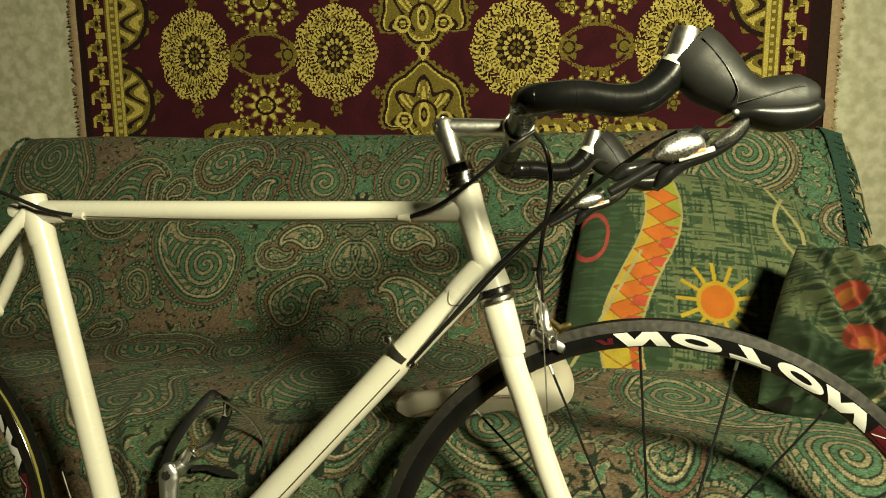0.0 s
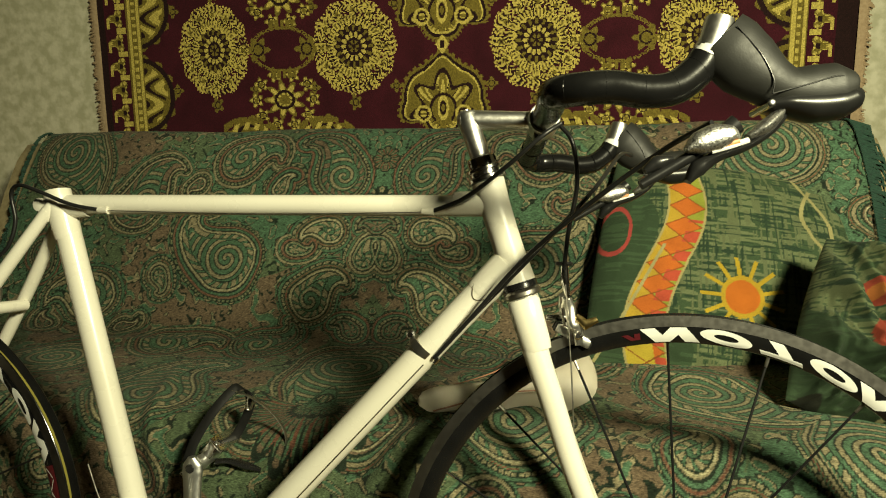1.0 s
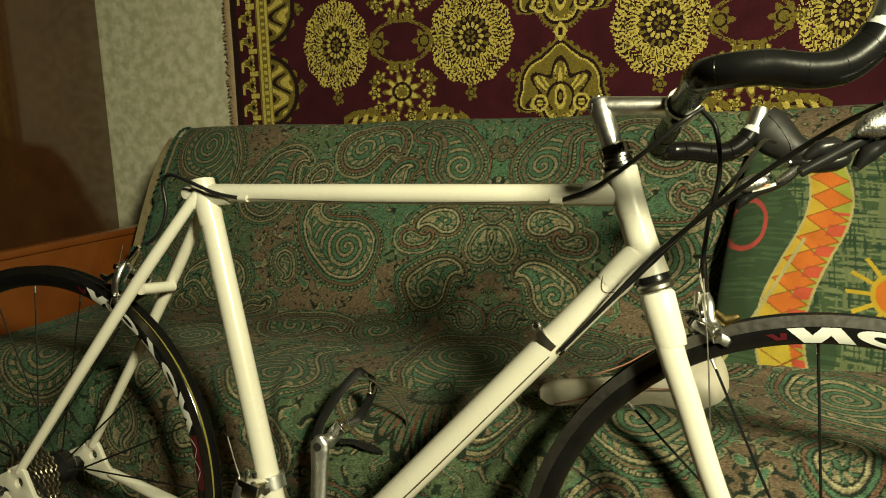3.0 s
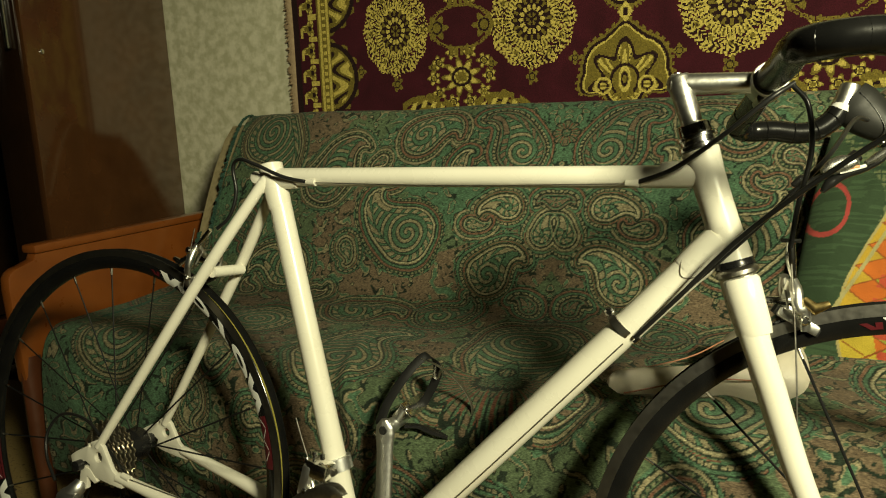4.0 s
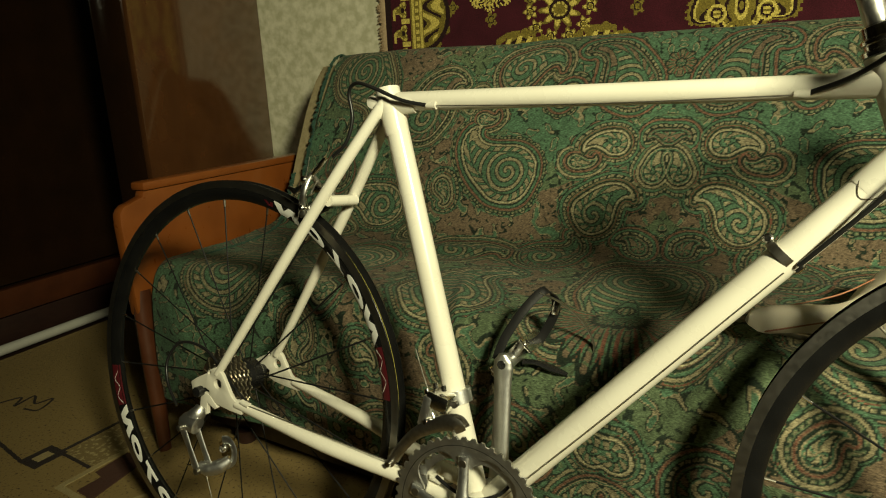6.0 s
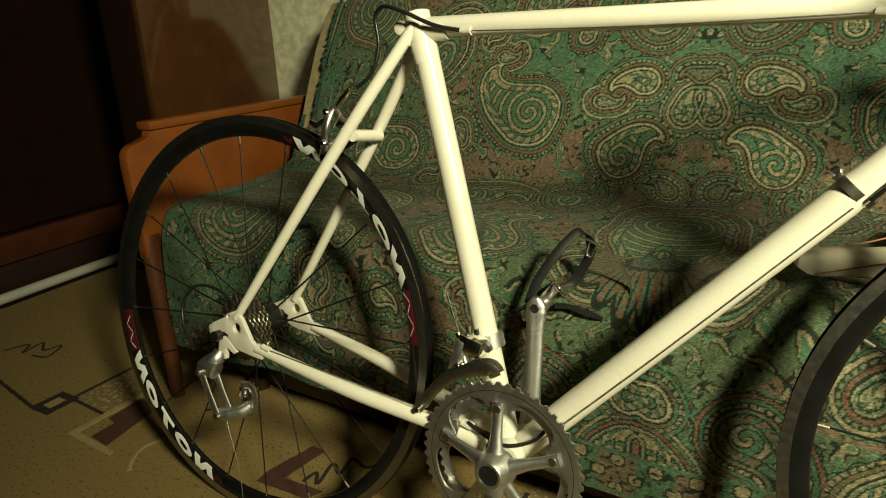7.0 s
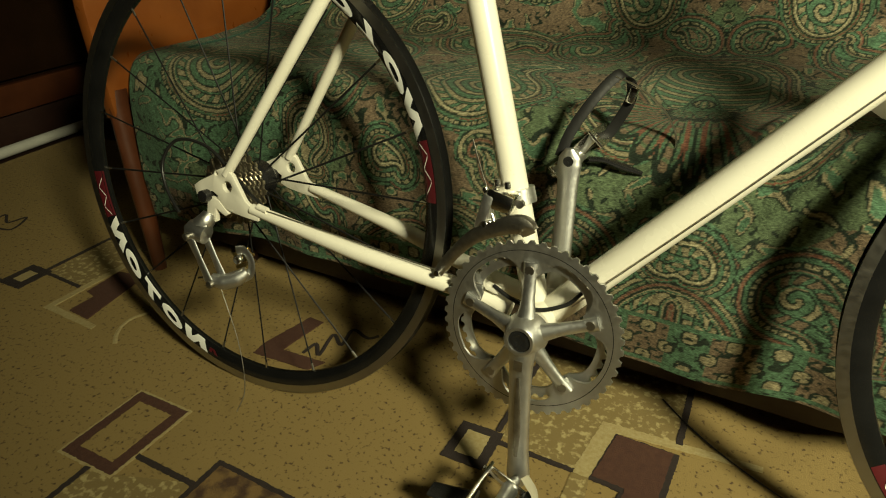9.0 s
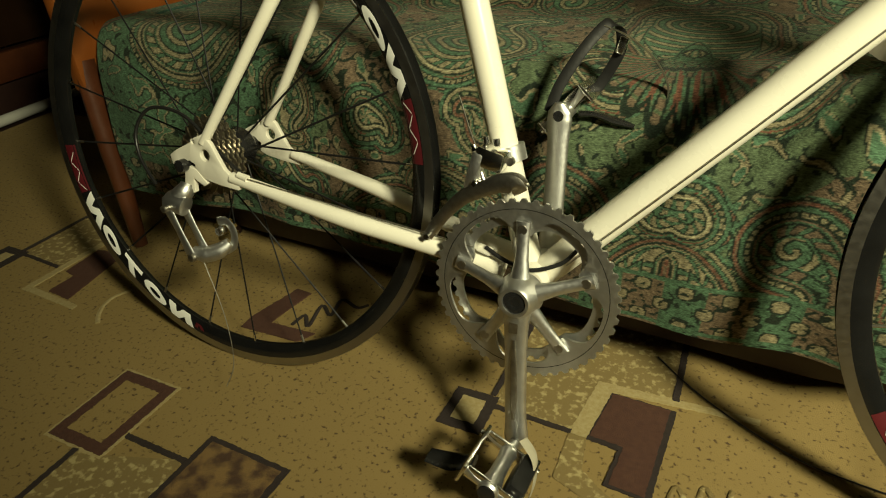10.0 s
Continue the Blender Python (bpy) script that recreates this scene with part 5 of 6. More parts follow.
def pedal(sgn, c, tilt, strap_turn):
    """Quill pedal: barrel, cage plates, toe strap. c is the crank end of the spindle."""
    m = Matrix.Translation(c) @ Matrix.Rotation(radians(tilt), 4, "Y")
    side = "right" if sgn < 0 else "left"
    T = lambda b: moved(b, m)
    ped = part("pedal", T(turned([(0.0060, 0.0), (0.0085, sgn * 0.010), (0.0105, sgn * 0.014), (0.0085, sgn * 0.030), (0.0088, sgn * 0.055), (0.0115, sgn * 0.070), (0.0115, sgn * 0.082), (0.009, sgn * 0.085)], (0, 0, 0), (0, 1, 0), 24)), ALUWORN, bike, "polished quill pedal body")
    part("cage_side", T(box((0.058, 0.003, 0.016), pose(0, sgn * 0.017, 0.003), 0.001)), CHROME, ped)
    part("cage_side", T(box((0.058, 0.003, 0.016), pose(0, sgn * 0.078, 0.003), 0.001)), CHROME, ped)
    for e in (-1, 1):
        part("cage_plate", T(box((0.004, 0.074, 0.024), pose(e * 0.032, sgn * 0.048, 0.0), 0.001)), CHROME, ped)
        for y in (0.016, 0.078):
            part("cage_arm", T(sweep([(0, sgn * y, 0), (e * 0.018, sgn * y, 0.001), (e * 0.032, sgn * y, 0.004)], [(0.0055, 0.0035), (0.004, 0.003), (0.006, 0.0025)], 10, side=(0, 1, 0))), ALUWORN, ped)
        part("cage_bolt", T(turned([(0.004, -0.003), (0.004, 0.003)], (e * 0.0345, sgn * 0.018, 0.002), (1, 0, 0), 12)), CHROME, ped)
    return ped, m


def pedals():
    # far pedal on the upright crank, with its strap looped up and its clip hanging forward
    c = Vector((BB.x - 0.0052, 0.070, BB.z + 0.1685))
    ped, m = pedal(1, c, -48, 0)
    bm = bmesh.new()
    loop = smooth_path([(-0.016, 0.004, 0.000), (-0.008, 0.012, 0.030), (0.010, 0.026, 0.066), (0.027, 0.042, 0.091), (0.036, 0.050, 0.096), (0.044, 0.060, 0.086), (0.045, 0.064, 0.066), (0.034, 0.064, 0.040), (0.022, 0.060, 0.018)], 8)
    sweep([c + Vector(p) for p in loop], [(0.0010, 0.0064)], 8, bm, side=(0.85, 0.1, -0.5))
    part("toe_strap", bm, TAPEBAND, ped, "black leather toe strap")
    part("strap_buckle", box((0.010, 0.016, 0.020), pose(c.x + 0.047, c.y + 0.063, c.z + 0.072, 0, 15, 0), 0.002), CHROME, ped)
    part("clip_plate", sweep(smooth_path([c + Vector(q) for q in ((0.012, 0.030, -0.004), (0.030, 0.036, -0.004), (0.052, 0.040, -0.010), (0.075, 0.042, -0.014))], 5), [(0.0035, 0.010), (0.003, 0.008), (0.0045, 0.010), (0.003, 0.009)], 12, side=(0, 1, 0)), BLACK, ped, "black toe clip arm")
    part("clip_wire", sweep(smooth_path([c + Vector(q) for q in ((0.080, 0.044, -0.012), (0.100, 0.05, 0.004), (0.104, 0.055, 0.030), (0.085, 0.055, 0.060), (0.055, 0.05, 0.082), (0.028, 0.045, 0.093))], 6), [(0.0010, 0.0035)], 8, side=(0, 1, 0)), STEEL, ped)
    # near pedal at the bottom
    c = Vector((BB.x + 0.0135, -0.086, BB.z - 0.170))
    ped, m = pedal(-1, c, 25, 0)
    bm = sweep(smooth_path([c + Vector(q) for q in ((0.016, -0.02, 0.026), (0.032, -0.028, 0.012), (0.036, -0.036, -0.014), (0.030, -0.044, -0.036), (0.012, -0.050, -0.048), (-0.010, -0.052, -0.050))], 6), [(0.0008, 0.0075)], 8, side=(0, 1, 0))
    part("rubber_block", box((0.020, 0.056, 0.034), Matrix.Translation(c + Vector((0.022, -0.046, -0.008))) @ pose(0, 0, 0, 0, 25, 0), 0.005), PLASTIC, ped)
    part("end_cap", turned([(0.0095, 0.0), (0.0095, -0.002), (0.006, -0.003)], c + Vector((0, -0.085, 0)), (0, 1, 0), 20), BLACK, ped)
    part("toe_strap", bm, STRAPGREY, ped, "pale worn toe strap")
    part("clip_plate", sweep(smooth_path([c + Vector(q) for q in ((-0.030, -0.040, -0.006), (-0.055, -0.042, -0.014), (-0.085, -0.044, -0.014))], 5), [(0.003, 0.012), (0.0025, 0.016), (0.002, 0.012)], 12, side=(0, 1, 0)), BLACK, ped, "black toe clip")


TAPEBAND = mat("black_strap", (0.006, 0.006, 0.006), 0.5, 0, (0.010, 0.010, 0.010), 60, 0.1, 300, spec=0.15)
STRAPGREY = mat("pale_strap", (0.4, 0.37, 0.28), 0.6, 0, (0.3, 0.27, 0.2), 60, 0.3, 300)


def mechs():
    P = lambda n, b, m, par=bike, lab="": part(n, b, m, par, lab)
    # rear mech
    rd = P("rear_derailleur", sweep(smooth_path([(-0.022, -0.066, 0.290), (-0.024, -0.072, 0.282), (-0.034, -0.078, 0.272), (-0.046, -0.082, 0.266)], 5), [(0.009, 0.010), (0.012, 0.012), (0.013, 0.012), (0.010, 0.010)], 16), ALUWORN, bike, "worn aluminium rear derailleur")
    P("upper_knuckle", turned([(0.012, -0.014), (0.0135, -0.012), (0.0135, 0.012), (0.010, 0.014)], (-0.030, -0.080, 0.268), (1, 0.15, -0.25), 20), ALUWORN, rd)
    for y, x in ((-0.090, -0.004), (-0.074, 0.006)):
        P("link_plate", sweep([(-0.034 + x, y, 0.262), (-0.020 + x, y, 0.235), (-0.006 + x, y, 0.205)], [(0.0075, 0.002), (0.0055, 0.002), (0.0075, 0.002)], 12, side=(0, 1, 0)), ALUWORN, rd)
    P("lower_knuckle", sweep(smooth_path([(-0.012, -0.082, 0.204), (0.004, -0.076, 0.202), (0.020, -0.068, 0.208), (0.030, -0.060, 0.218)], 5), [(0.0085, 0.008), (0.011, 0.010), (0.0105, 0.009), (0.007, 0.006)], 16, side=(0, 1, 0)), ALUWORN, rd)
    P("cage", sweep(smooth_path([(0.024, -0.062, 0.206), (0.036, -0.060, 0.216), (0.038, -0.060, 0.234), (0.028, -0.060, 0.246), (0.014, -0.060, 0.244)], 6), [(0.006, 0.0014)], 10, side=(0, 1, 0)), ALUWORN, rd)
    P("jockey_wheel", ring_plate(gear(0.0185, 11, 0.006), [(0.006 * math.cos(2 * math.pi * q / 44), 0.006 * math.sin(2 * math.pi * q / 44)) for q in range(44)], 0.006, (0.020, -0.053, 0.230)), BRONZE, rd, "yellowed jockey wheel")
    P("jockey_bolt", turned([(0.0055, -0.066), (0.0065, -0.064), (0.0065, -0.046)], (0.018, 0, 0.232), (0, 1, 0), 16), CHROME, rd)
    P("pivot_bolt", turned([(0.0035, -0.094), (0.0052, -0.093), (0.0052, -0.076)], (-0.008, 0, 0.200), (0, 1, 0), 16), STEEL, rd)
    P("pivot_bolt", turned([(0.0035, -0.100), (0.0048, -0.099), (0.0048, -0.076)], (-0.036, 0, 0.264), (0, 1, 0), 16), STEEL, rd)
    P("limit_screw", sweep([(-0.028, -0.090, 0.205), (-0.018, -0.090, 0.208)], [0.0018], 8), CHROME, rd)
    # front mech
    fd = P("front_derailleur", turned([(0.0162, -0.0085), (0.0180, -0.0085), (0.0180, 0.0085), (0.0162, 0.0085)], SEAT.lerp(BB, 0.735), (BB - SEAT).normalized(), 28), ALUWORN, bike, "aluminium front derailleur on a clamp")
    k = SEAT.lerp(BB, 0.735)
    P("mech_body", box((0.032, 0.026, 0.022), Matrix.Translation(k + Vector((-0.008, -0.032, 0.002))) @ pose(0, 0, 0, 0, 14, 0), 0.004), CHROME, fd)
    P("mech_body", box((0.013, 0.020, 0.042), Matrix.Translation(k + Vector((-0.024, -0.036, -0.012))) @ pose(0, 0, 0, 0, 14, 0), 0.003), ALUWORN, fd)
    P("mech_screw", turned([(0.0022, 0.0), (0.0034, 0.001), (0.0034, 0.008)], k + Vector((-0.014, -0.034, 0.016)), (-0.2, 0, 1), 12), CHROME, fd)
    P("mech_screw", turned([(0.0022, 0.0), (0.0034, 0.001), (0.0034, 0.008)], k + Vector((-0.002, -0.034, 0.015)), (-0.2, 0, 1), 12), CHROME, fd)
    P("mech_pin", turned([(0.003, -0.050), (0.0042, -0.049), (0.0042, -0.030)], k + Vector((-0.020, 0, -0.024)), (0, 1, 0), 12), CHROME, fd)
    P("mech_arm", sweep([k + Vector((-0.030, -0.030, 0.012)), k + Vector((-0.024, -0.032, -0.004)), k + Vector((-0.014, -0.036, -0.026))], [0.004], 10), CHROME, fd)
    P("mech_link", box((0.034, 0.008, 0.005), Matrix.Translation(k + Vector((-0.004, -0.038, -0.030))) @ pose(0, 0, 0, 0, -6, 0), 0.0015), CHROME, fd)
    P("clamp_bolt", turned([(0.0045, -0.034), (0.0045, -0.028)], k + Vector((0.012, 0, 0)), (0, 1, 0), 14), STEEL, fd)
    cage = smooth_path([(0.412, -0.046, 0.340), (0.405, -0.050, 0.349), (0.385, -0.050, 0.345), (0.350, -0.048, 0.326), (0.322, -0.045, 0.296), (0.306, -0.044, 0.272)], 6)
    P("cage", sweep(cage, [(0.008, 0.0014), (0.0095, 0.0014), (0.0085, 0.0014), (0.007, 0.0014), (0.006, 0.0014)], 10, side=(0, 1, 0)), STEEL, fd, "curved steel chain guide")
    P("cage", sweep([p + Vector((0, 0.012, 0.002)) for p in cage], [(0.007, 0.0012)], 10, side=(0, 1, 0)), STEEL, fd)
    P("cage_bolt", turned([(0.0035, -0.052), (0.0035, -0.030)], (0.308, 0, 0.274), (0, 1, 0), 12), CHROME, fd)
    P("loose_wire", sweep(smooth_path([k + Vector(q) for q in ((-0.028, -0.030, 0.012), (-0.036, -0.030, 0.03), (-0.048, -0.030, 0.062))], 4), [0.0009], 6), STEEL, fd, "frayed cable end")
    # band clamp with lever bosses on the down tube
    q = Vector((0.742, 0, 0.582))
    d = (Vector((0.838, 0, 0.687)) - BB).normalized()
    sc = P("shifter_clamp", turned([(0.0172, -0.0045), (0.0188, -0.0045), (0.0188, 0.0045), (0.0172, 0.0045)], q, d, 32), STEEL, bike, "chrome band clamp on the down tube")
    P("cable_boss", turned([(0.0030, -0.006), (0.0052, -0.004), (0.0052, 0.004), (0.0030, 0.006)], q + Vector((-0.014, -0.004, 0.016)), (0, 1, 0), 16), CHROME, sc)
    P("cable_boss", turned([(0.0022, -0.006), (0.0040, -0.004), (0.0040, 0.004), (0.0022, 0.006)], q + Vector((0.016, -0.006, -0.012)), d, 16), CHROME, sc)


def brake(front):
    """A single-pivot caliper: two arms, pads, centre bolt, adjuster."""
    if front:
        c, m = Vector((0.880, 0, 0.622)), (lambda b: steer(b))
        fwd, drop = Vector((0.020, 0, -0.006)), 0.0
        pad = Vector((0.908, 0, 0.606))
    else:
        c, m = Vector((0.172, 0, 0.626)), (lambda b: b)
        pad = Vector((0.145, 0, 0.600))
    P = lambda n, b, mt, par, lab="": part(n, m(b), mt, par, lab)
    f = 1 if front else -1
    o = c + Vector((f * 0.022, 0, 0))
    body = P("front_brake" if front else "rear_brake", sweep(smooth_path([o + Vector((0, -0.016, 0.022)), o + Vector((f * 0.002, -0.024, 0.012)), o + Vector((f * 0.004, -0.029, -0.004)), pad + Vector((f * 0.004, -0.026, 0.008)), pad + Vector((f * 0.006, -0.022, -0.010))], 5), [(0.0042, 0.0035), (0.0058, 0.0038), (0.0050, 0.0036), (0.0056, 0.0034), (0.0050, 0.0028)], 14), ALU, bike, "polished caliper brake")
    P("caliper_arm", sweep(smooth_path([o + Vector((-f * 0.004, 0.016, 0.024)), o + Vector((-f * 0.002, 0.026, 0.010)), o + Vector((f * 0.002, 0.030, -0.008)), pad + Vector((f * 0.002, 0.022, -0.006))], 5), [(0.0042, 0.0035), (0.0056, 0.0038), (0.0050, 0.0035), (0.0045, 0.003)], 14), ALU, body)
    P("caliper_arm", sweep(smooth_path([o + Vector((-f * 0.001, -0.018, 0.022)), o + Vector((-f * 0.003, -0.004, 0.006)), o + Vector((-f * 0.001, 0.010, 0.004)), o + Vector((0, 0.022, 0.012))], 4), [(0.0048, 0.0035)], 12), ALU, body)
    P("return_spring", sweep(smooth_path([o + Vector((-f * 0.004, -0.024, -0.006)), o + Vector((-f * 0.006, -0.010, 0.012)), o + Vector((-f * 0.006, 0.010, 0.012)), o + Vector((-f * 0.004, 0.024, -0.006))], 5), [0.0012], 8), STEEL, body)
    P("centre_bolt", sweep([c, o + Vector((f * 0.006, 0, 0)), o + Vector((f * 0.010, 0, 0))], [0.0035, 0.0055, 0.0040], 14), CHROME, body)
    for s in (-1, 1):
        P("pad_holder", box((0.040, 0.005, 0.010), Matrix.Translation(pad + Vector((0, s * 0.0165, -0.002))) @ pose(0, 0, 0, 0, 28 if front else -28, 0), 0.002), ALU if s < 0 else RUBBER, body)
        P("brake_pad", box((0.044, 0.006, 0.010), Matrix.Translation(pad + Vector((0, s * 0.0118, -0.002))) @ pose(0, 0, 0, 0, 28 if front else -28, 0), 0.001), RUBBER, body, "black rubber brake pad")
        P("pad_nut", turned([(0.0025, -0.005), (0.0045, -0.003), (0.0045, 0.002), (0.0025, 0.006)], pad + Vector((f * 0.004, s * 0.026, 0.0)), (0, 1, 0), 14), CHROME, body)
    if not front:
        P("adjuster", sweep([o + Vector((0.004, -0.020, 0.020)), o + Vector((0.018, -0.022, 0.032)), o + Vector((0.030, -0.023, 0.044))], [0.0028, 0.0042, 0.0046, 0.0030], 14), CHROME, body)
        P("cable_anchor", turned([(0.0030, -0.006), (0.0052, -0.004), (0.0052, 0.004), (0.0030, 0.006)], o + Vector((-0.004, -0.026, 0.014)), (0, 1, 0), 14), CHROME, body)
    else:
        P("adjuster", sweep([o + Vector((0, -0.018, 0.024)), o + Vector((-f * 0.004, -0.024, 0.042)), o + Vector((-f * 0.005, -0.026, 0.062))], [0.0028, 0.0045, 0.0055, 0.0035], 14), CHROME, body)
        P("adjuster_ring", turned([(0.0085, -0.002), (0.0095, 0), (0.0085, 0.002)], o + Vector((-f * 0.005, -0.026, 0.060)), (0, 0, 1), 18), RUBBER, body)
    P("quick_lever", sweep([o + Vector((f * 0.008, -0.026, 0.004)), o + Vector((f * 0.018, -0.030, -0.004)), o + Vector((f * 0.030, -0.030, 0.002))], [(0.004, 0.003), (0.006, 0.003), (0.003, 0.002)], 10), BRONZE if front else CHROME, body)
    P("cable_wire", sweep([o + Vector((-f * 0.004, -0.026, 0.045)), pad + Vector((f * 0.010, -0.030, -0.02))] if not front else smooth_path([o + Vector((-0.004, -0.026, 0.045)), o + Vector((0.002, -0.032, -0.03)), o + Vector((0.006, -0.036, -0.10)), o + Vector((0.010, -0.038, -0.20))], 6), [0.0008], 6), STEEL, body)


def cables():
    P = lambda n, pts, r, m=PLASTIC, lab="black cable housing": part(n, sweep(smooth_path(pts, 10), [r], 10), m, bike, lab)
    P("rear_brake_cable", [(0.750, -0.0105, 0.7375), (0.790, -0.024, 0.752), (0.835, -0.045, 0.782), (0.872, -0.055, 0.812), (0.893, -0.045, 0.828)], 0.0025)
    P("rear_brake_cable", [(0.334, -0.0105, 0.7375), (0.300, -0.020, 0.744), (0.262, -0.030, 0.760), (0.234, -0.028, 0.767), (0.218, -0.022, 0.756), (0.222, -0.020, 0.722), (0.214, -0.023, 0.690), (0.192, -0.023, 0.672)], 0.0025)
    P("top_tube_cable", [(0.342, -0.0118, 0.7368), (0.54, -0.0125, 0.7340), (0.743, -0.0118, 0.7368)], 0.0008, STEEL, "bare brake wire")
    P("front_brake_cable", [(0.898, -0.030, 0.676), (0.902, -0.035, 0.716), (0.910, -0.042, 0.765), (0.905, -0.050, 0.806), (0.892, -0.045, 0.826)], 0.0024)
    P("shift_cable", [(0.757, -0.016, 0.574), (0.800, -0.030, 0.622), (0.860, -0.050, 0.690), (0.930, -0.08, 0.750), (0.985, -0.12, 0.790), (1.015, -0.165, 0.805)], 0.0025)
    P("shift_cable", [(0.757, 0.016, 0.574), (0.800, -0.010, 0.622), (0.868, -0.030, 0.694), (0.930, 0.03, 0.765), (0.965, 0.12, 0.815), (0.985, 0.17, 0.822)], 0.0025)
    P("gear_wire", [(0.745, -0.0160, 0.566), (0.588, -0.0175, 0.394), (0.460, -0.020, 0.258)], 0.0007, STEEL, "bare gear wire")
    P("bottom_cable", [(0.372, -0.034, 0.268), (0.395, -0.036, 0.258), (0.425, -0.036, 0.252), (0.455, -0.028, 0.262), (0.470, -0.022, 0.278)], 0.0024)
    P("rear_gear_cable", [(0.070, -0.064, 0.313), (0.02, -0.050, 0.333), (-0.035, -0.045, 0.372), (-0.085, -0.05, 0.378), (-0.108, -0.058, 0.350), (-0.100, -0.066, 0.316), (-0.070, -0.074, 0.285)], 0.0023)
    P("chain_stay_wire", [(0.075, -0.066, 0.311), (0.36, -0.040, 0.268)], 0.0007, STEEL, "bare gear wire")
    P("hanging_wire", [(0.0, -0.080, 0.195), (0.03, -0.085, 0.12), (0.045, -0.095, 0.06), (0.042, -0.110, 0.03)], 0.0006, STEEL, "loose wire end")


frame_set()
fork()
handlebar()
wheel("front_wheel", FRONT, False, radians(90 + 4), ((radians(98), -1, -1), (radians(-82), -1, -1)), STEER)
wheel("rear_wheel", REAR, True, radians(4), ((radians(251), -1, -1), (radians(71), -1, -1)))
drivetrain()
pedals()
mechs()
brake(True)
brake(False)
cables()


# ---- things on the sofa ----
def saddle():
    s = empty("bicycle_saddle", pose(0.075, 1.078, 0.440, 24, -3, 32))
    tagged(s, "white leatherette racing saddle lying on the throw", "saddle")
    bm = bmesh.new()
    rows = []
    N = 34
    for i in range(N + 1):
        t = i / N
        x = -0.145 + 0.280 * t
        flare = 1 / (1 + math.exp(-(t - 0.62) * 13))
        half = 0.0185 + 0.053 * flare
        end = math.sqrt(max(0.0, 1 - max(0, (t - 0.84) / 0.162) ** 2)) * math.sqrt(max(0.0, 1 - max(0, (0.10 - t) / 0.102) ** 2))
        half *= max(0.10, end)
        crown = 0.032 + 0.010 * math.cos(t * 5.2) + 0.020 * flare
        skirt = (0.026 + 0.022 * math.exp(-((t - 0.62) / 0.2) ** 2)) * (0.35 + 0.65 * end)
        row = []
        for j in range(15):
            q = math.pi * j / 14
            y = -half * math.cos(q)
            groove = 0.007 * math.exp(-(y / 0.010) ** 2) * min(1, max(0, (t - 0.2) * 3))
            z = crown - skirt * abs(math.cos(q)) ** 2.6 - groove - 0.010 * (1 - end)
            row.append(bm.verts.new((x, y, z)))
        rows.append(row)
    for a, b in zip(rows, rows[1:]):
        for j in range(14):
            bm.faces.new((a[j], b[j], b[j + 1], a[j + 1]))
    bm.faces.new(rows[0])
    bm.faces.new(rows[-1][::-1])
    r = bmesh.ops.solidify(bm, geom=bm.faces[:], thickness=-0.004)
    bmesh.ops.recalc_face_normals(bm, faces=bm.faces)
    part("cover", bm, SADDLE, s)
    for sg in (-1, 1):
        part("rail", sweep(smooth_path([(-0.12, sg * 0.006, 0.012), (-0.06, sg * 0.018, -0.004), (0.02, sg * 0.022, -0.006), (0.10, sg * 0.030, 0.014)], 6), [0.0035], 10), STEEL, s)
        part("piping", sweep(smooth_path([(-0.13, sg * 0.0175, 0.020), (-0.02, sg * 0.021, 0.024), (0.05, sg * 0.040, 0.026)], 6), [0.0010], 6), mat("brown_piping", (0.35, 0.15, 0.08), 0.6), s)


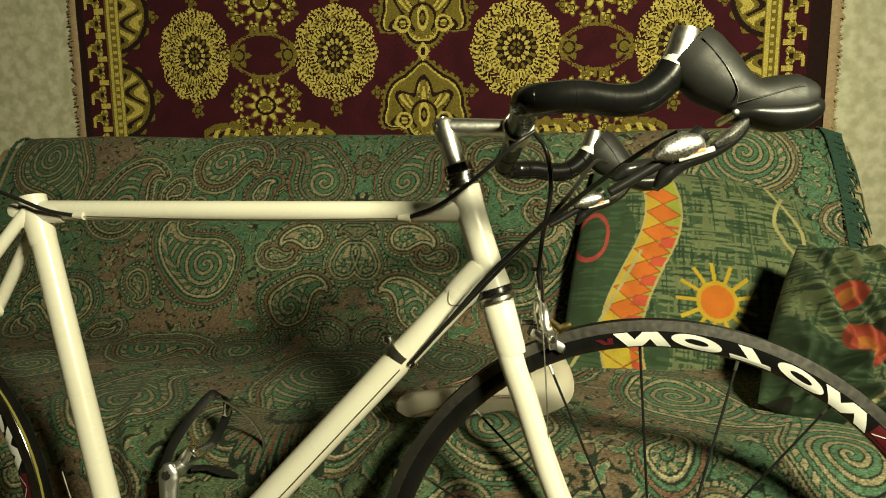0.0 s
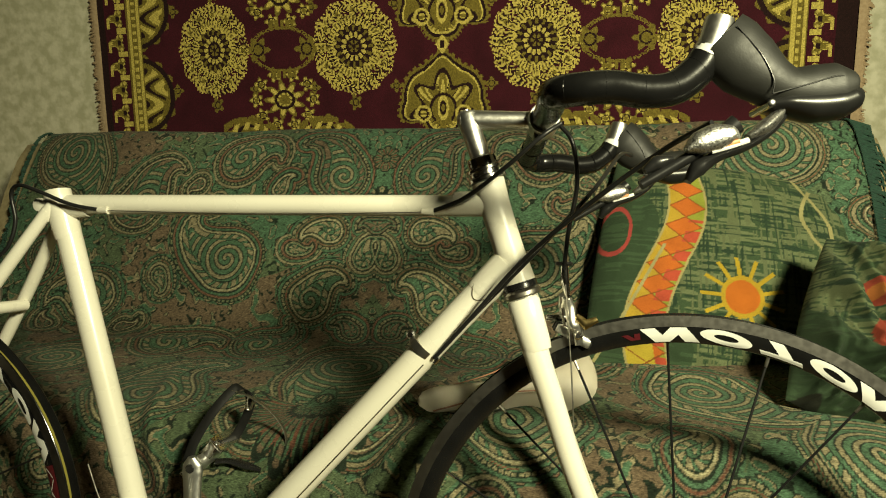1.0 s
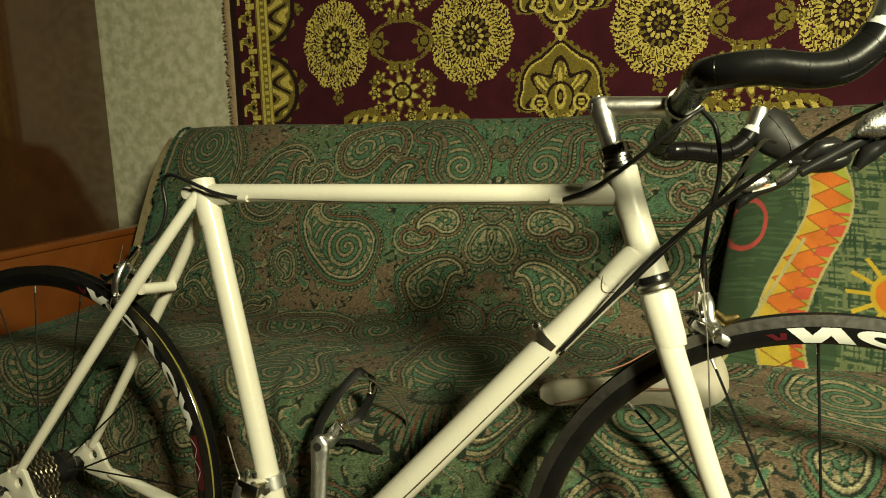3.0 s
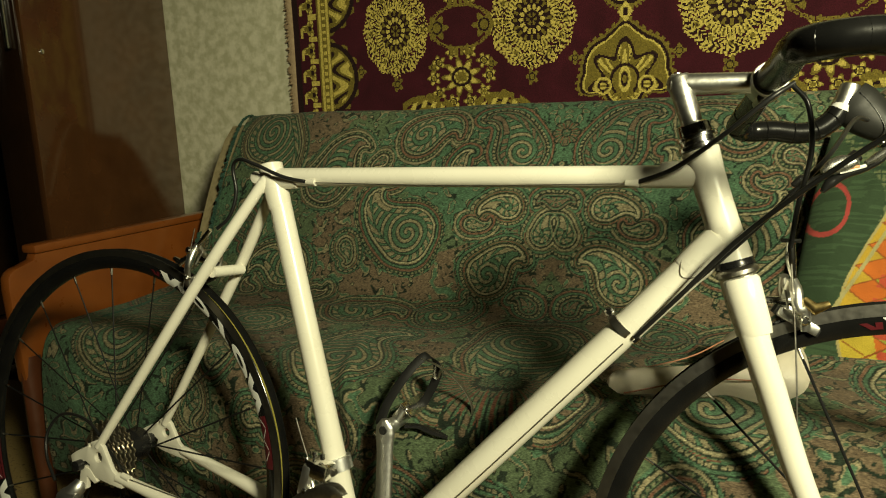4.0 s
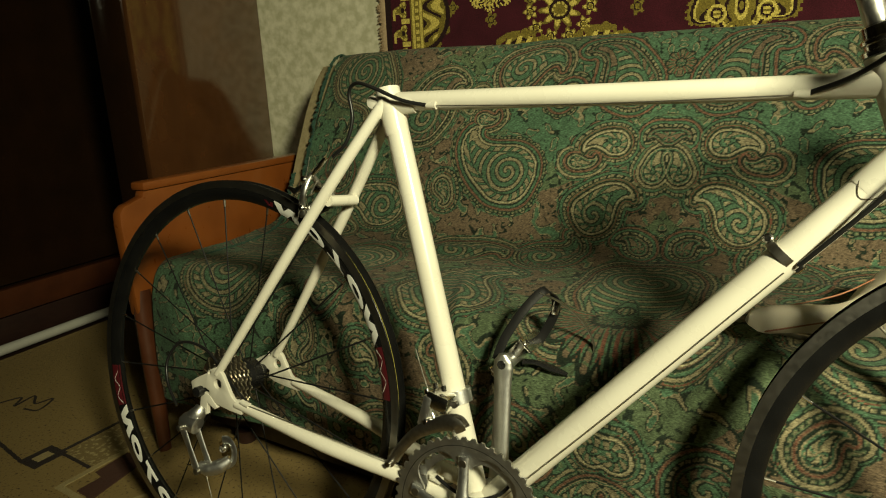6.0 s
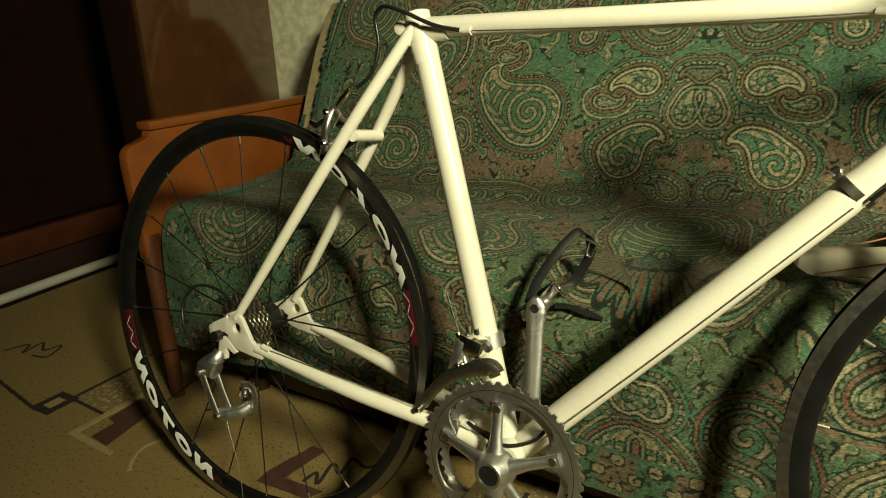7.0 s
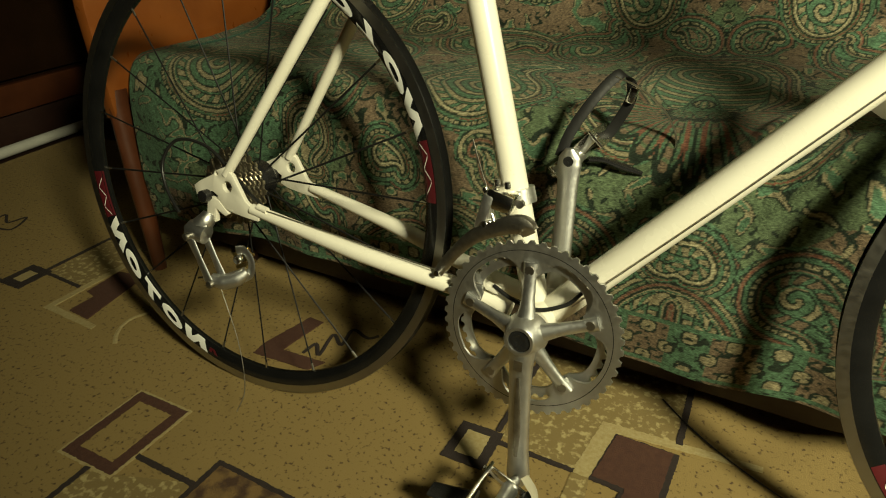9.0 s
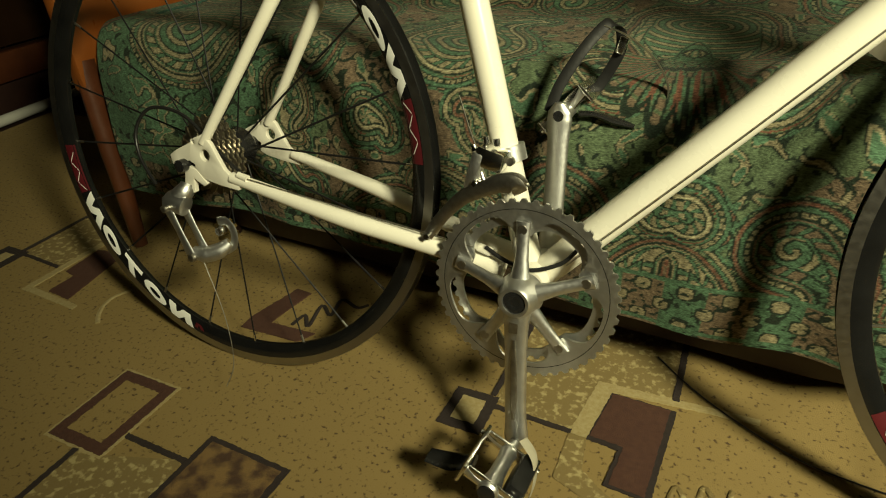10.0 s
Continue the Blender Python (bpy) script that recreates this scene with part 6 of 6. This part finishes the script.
def cloth_print(u, v, sun):
    """Green hatched cotton with a zigzag ribbon, wavy cream cords and a sun."""
    green, pale, dark = np.array((0.040, 0.068, 0.032)), np.array((0.125, 0.150, 0.075)), np.array((0.020, 0.040, 0.022))
    out = np.empty(u.shape + (3,))
    out[:] = green
    hx, hy = smooth_noise(u * 0.10, v, 310, 71, False), smooth_noise(u, v * 0.10, 310, 72, False)
    out[hx > 0.61] = pale
    out[hy > 0.63] = pale * 0.85
    out[(hx < 0.25) | (hy < 0.22)] = dark
    plain = (u + 0.30 * v < -0.125 + 0.02 * np.sin(v * 30)) if sun else smooth_noise(u, v, 3, 75) > 0.80
    out[plain] = (0.6 * green + 0.4 * dark) * (0.9 + 0.35 * (hx[plain] > 0.66))[:, None]

    def put(m, c):
        out[m] = np.array(c) * 0.72 * (0.85 + 0.3 * smooth_noise(u, v, 40, 77)[m])[:, None]

    if sun:
        # ribbon: s-shaped band of coloured diamonds
        cu = -0.105 + 0.030 * np.sin(v * 15 + 0.6) + 0.10 * (v + 0.02) * (v > -0.02)
        w = (u - cu) / 0.034
        band = np.abs(w) < 1
        put(band, (0.33, 0.36, 0.05))
        put(band & (w < 0), (0.55, 0.36, 0.04))
        tri = np.abs(np.mod(v / 0.036, 1) - 0.5) * 2
        put(band & (np.abs(w) < tri * 0.95 + 0.0), (0.62, 0.16, 0.025))
        put(band & (w > 0.2) & (tri < 0.55) & (v < 0.05), (0.55, 0.09, 0.045))
        put(band & (v < -0.135) & (w < 0.4), (0.60, 0.45, 0.05))
        put(np.abs(np.abs(w) - 1) < 0.06, (0.45, 0.38, 0.16))
        put(band & (np.abs(np.abs(w) - tri * 0.95) < 0.06), (0.30, 0.09, 0.02))
        du, dv = u - 0.020, v + 0.078
        r, th = np.hypot(du, dv), np.arctan2(dv, du)
        ray = np.abs(np.mod(th / (2 * math.pi) * 13, 1) - 0.5)
        put((r > 0.026) & (r < 0.066) & (ray * r < 0.0065 + 0.02 * np.clip(0.03 - r, 0, 1)), (0.55, 0.38, 0.03))
        put(r < 0.034, (0.55, 0.36, 0.03))
        put(r < 0.027, (0.62, 0.17, 0.02))
        for a0, ph in ((0.150, 0.0), (0.155, 2.6)):
            c2 = a0 + 0.026 * np.sin(v * 26 + ph)
            put((np.abs(u - c2) < 0.0035) & (v > -0.03), (0.42, 0.38, 0.17))
        c3 = -0.135 - 0.5 * (-0.06 - v)
        put((np.abs(u - c3) < 0.003) & (v < 0.0), (0.42, 0.38, 0.17))
        rr = np.hypot((u + 0.20) / 0.03, (v - 0.02) / 0.045)
        put(np.abs(rr - 1) < 0.10, (0.45, 0.07, 0.06))
    else:
        out *= 0.85
        put(smooth_noise(u, v, 11, 78) < 0.36, (0.016, 0.018, 0.011))
        for a0, ph, k in ((0.06, 0.4, 17), (-0.10, 1.5, 13), (0.15, 2.9, 19), (-0.02, 3.4, 24)):
            c2 = a0 + 0.035 * np.sin(v * k + ph)
            put(np.abs(u - c2) < 0.0032, (0.34, 0.31, 0.16))
        for pu, pv, pr in ((-0.12, -0.03, 0.036), (-0.09, 0.10, 0.030), (-0.15, 0.05, 0.022), (0.02, -0.10, 0.026)):
            rr = np.hypot(u - pu, (v - pv) * 0.8) / pr + 0.25 * smooth_noise(u, v, 60, 79)
            put(rr < 1.0, (0.32, 0.055, 0.03))
            put(rr < 0.6, (0.38, 0.13, 0.03))
    return out


def cushion(name, m, a, b, fat, sun, seed, crumple, label):
    k = 270 if sun else 220
    t = np.linspace(-1, 1, k)
    gu, gv = np.meshgrid(t, t)
    halves = []
    for s in (1, -1):
        puff = fat * (np.clip(1 - np.abs(gu) ** 3.2, 0, 1) * np.clip(1 - np.abs(gv) ** 3.2, 0, 1)) ** 0.55
        U, V = a * gu * (1 - 0.04 * gv ** 2), b * gv * (1 - 0.05 * gu ** 2)
        if sun:
            U = U + 0.05 * np.clip(-gu, 0, 1) ** 2 * (gv + 1) / 2
        cr = crumple * (smooth_noise(U + 1, V + 1, 9, seed) - 0.5 + 0.5 * np.abs(smooth_noise(U + 2, V + 1, 22, seed + 1) - 0.5) + 0.25 * smooth_noise(U, V + 3, 50, seed + 2))
        if not sun:
            for q, (sc, am) in enumerate(((8, 0.050), (15, 0.046), (31, 0.030), (60, 0.012))):
                n1 = smooth_noise(U + 0.6 * V + 2, V * 0.7 + 2 + 0.3 * smooth_noise(U, V, 6, seed + 9), sc, seed + 3 + q)
                cr = cr + am * (1 - np.abs(2 * n1 - 1) - 0.5)
        edge = np.clip((1 - np.maximum(np.abs(gu), np.abs(gv))) * 6, 0, 1)
        halves.append(np.stack([U, -s * (puff + cr * edge * (1 if s > 0 else 0.3)), V], -1))
    ob = sheet_mesh(name, halves[0], cloth_print(a * gu / 1.13, b * gv / 1.13 - 0.02, True) if sun else cloth_print(a * gu, b * gv, False), PILLOWMAT)
    back = sheet_mesh("back_panel", halves[1][:, ::-1], cloth_print(a * gu, b * gv, False), PILLOWMAT, ob)
    ob.matrix_basis = m
    tagged(ob, label, "cushion")
    return ob


saddle()
cushion("printed_cushion", pose(0.461, 1.408, 0.563, -33, 7, 3), 0.254, 0.222, 0.042, True, 81, 0.012, "green printed cushion with a sun and a diamond ribbon")
cushion("crumpled_cushion", pose(0.738, 1.155, 0.462, -42, 20, -12), 0.228, 0.160, 0.058, False, 91, 0.030, "crumpled dark green patterned cushion lying on the seat")

# a loose wire on the carpet by the front wheel
wire = sweep(smooth_path([(-0.195, 1.000, 0.0032), (-0.150, 0.952, 0.0035), (-0.095, 0.907, 0.0038), (-0.026, 0.865, 0.0036), (0.030, 0.848, 0.0034), (0.110, 0.838, 0.0030), (0.240, 0.842, 0.0030)], 8), [0.0011], 8)
tagged(part("loose_wire", wire, PLASTIC), "thin dark loose wire lying on the carpet", "wire")
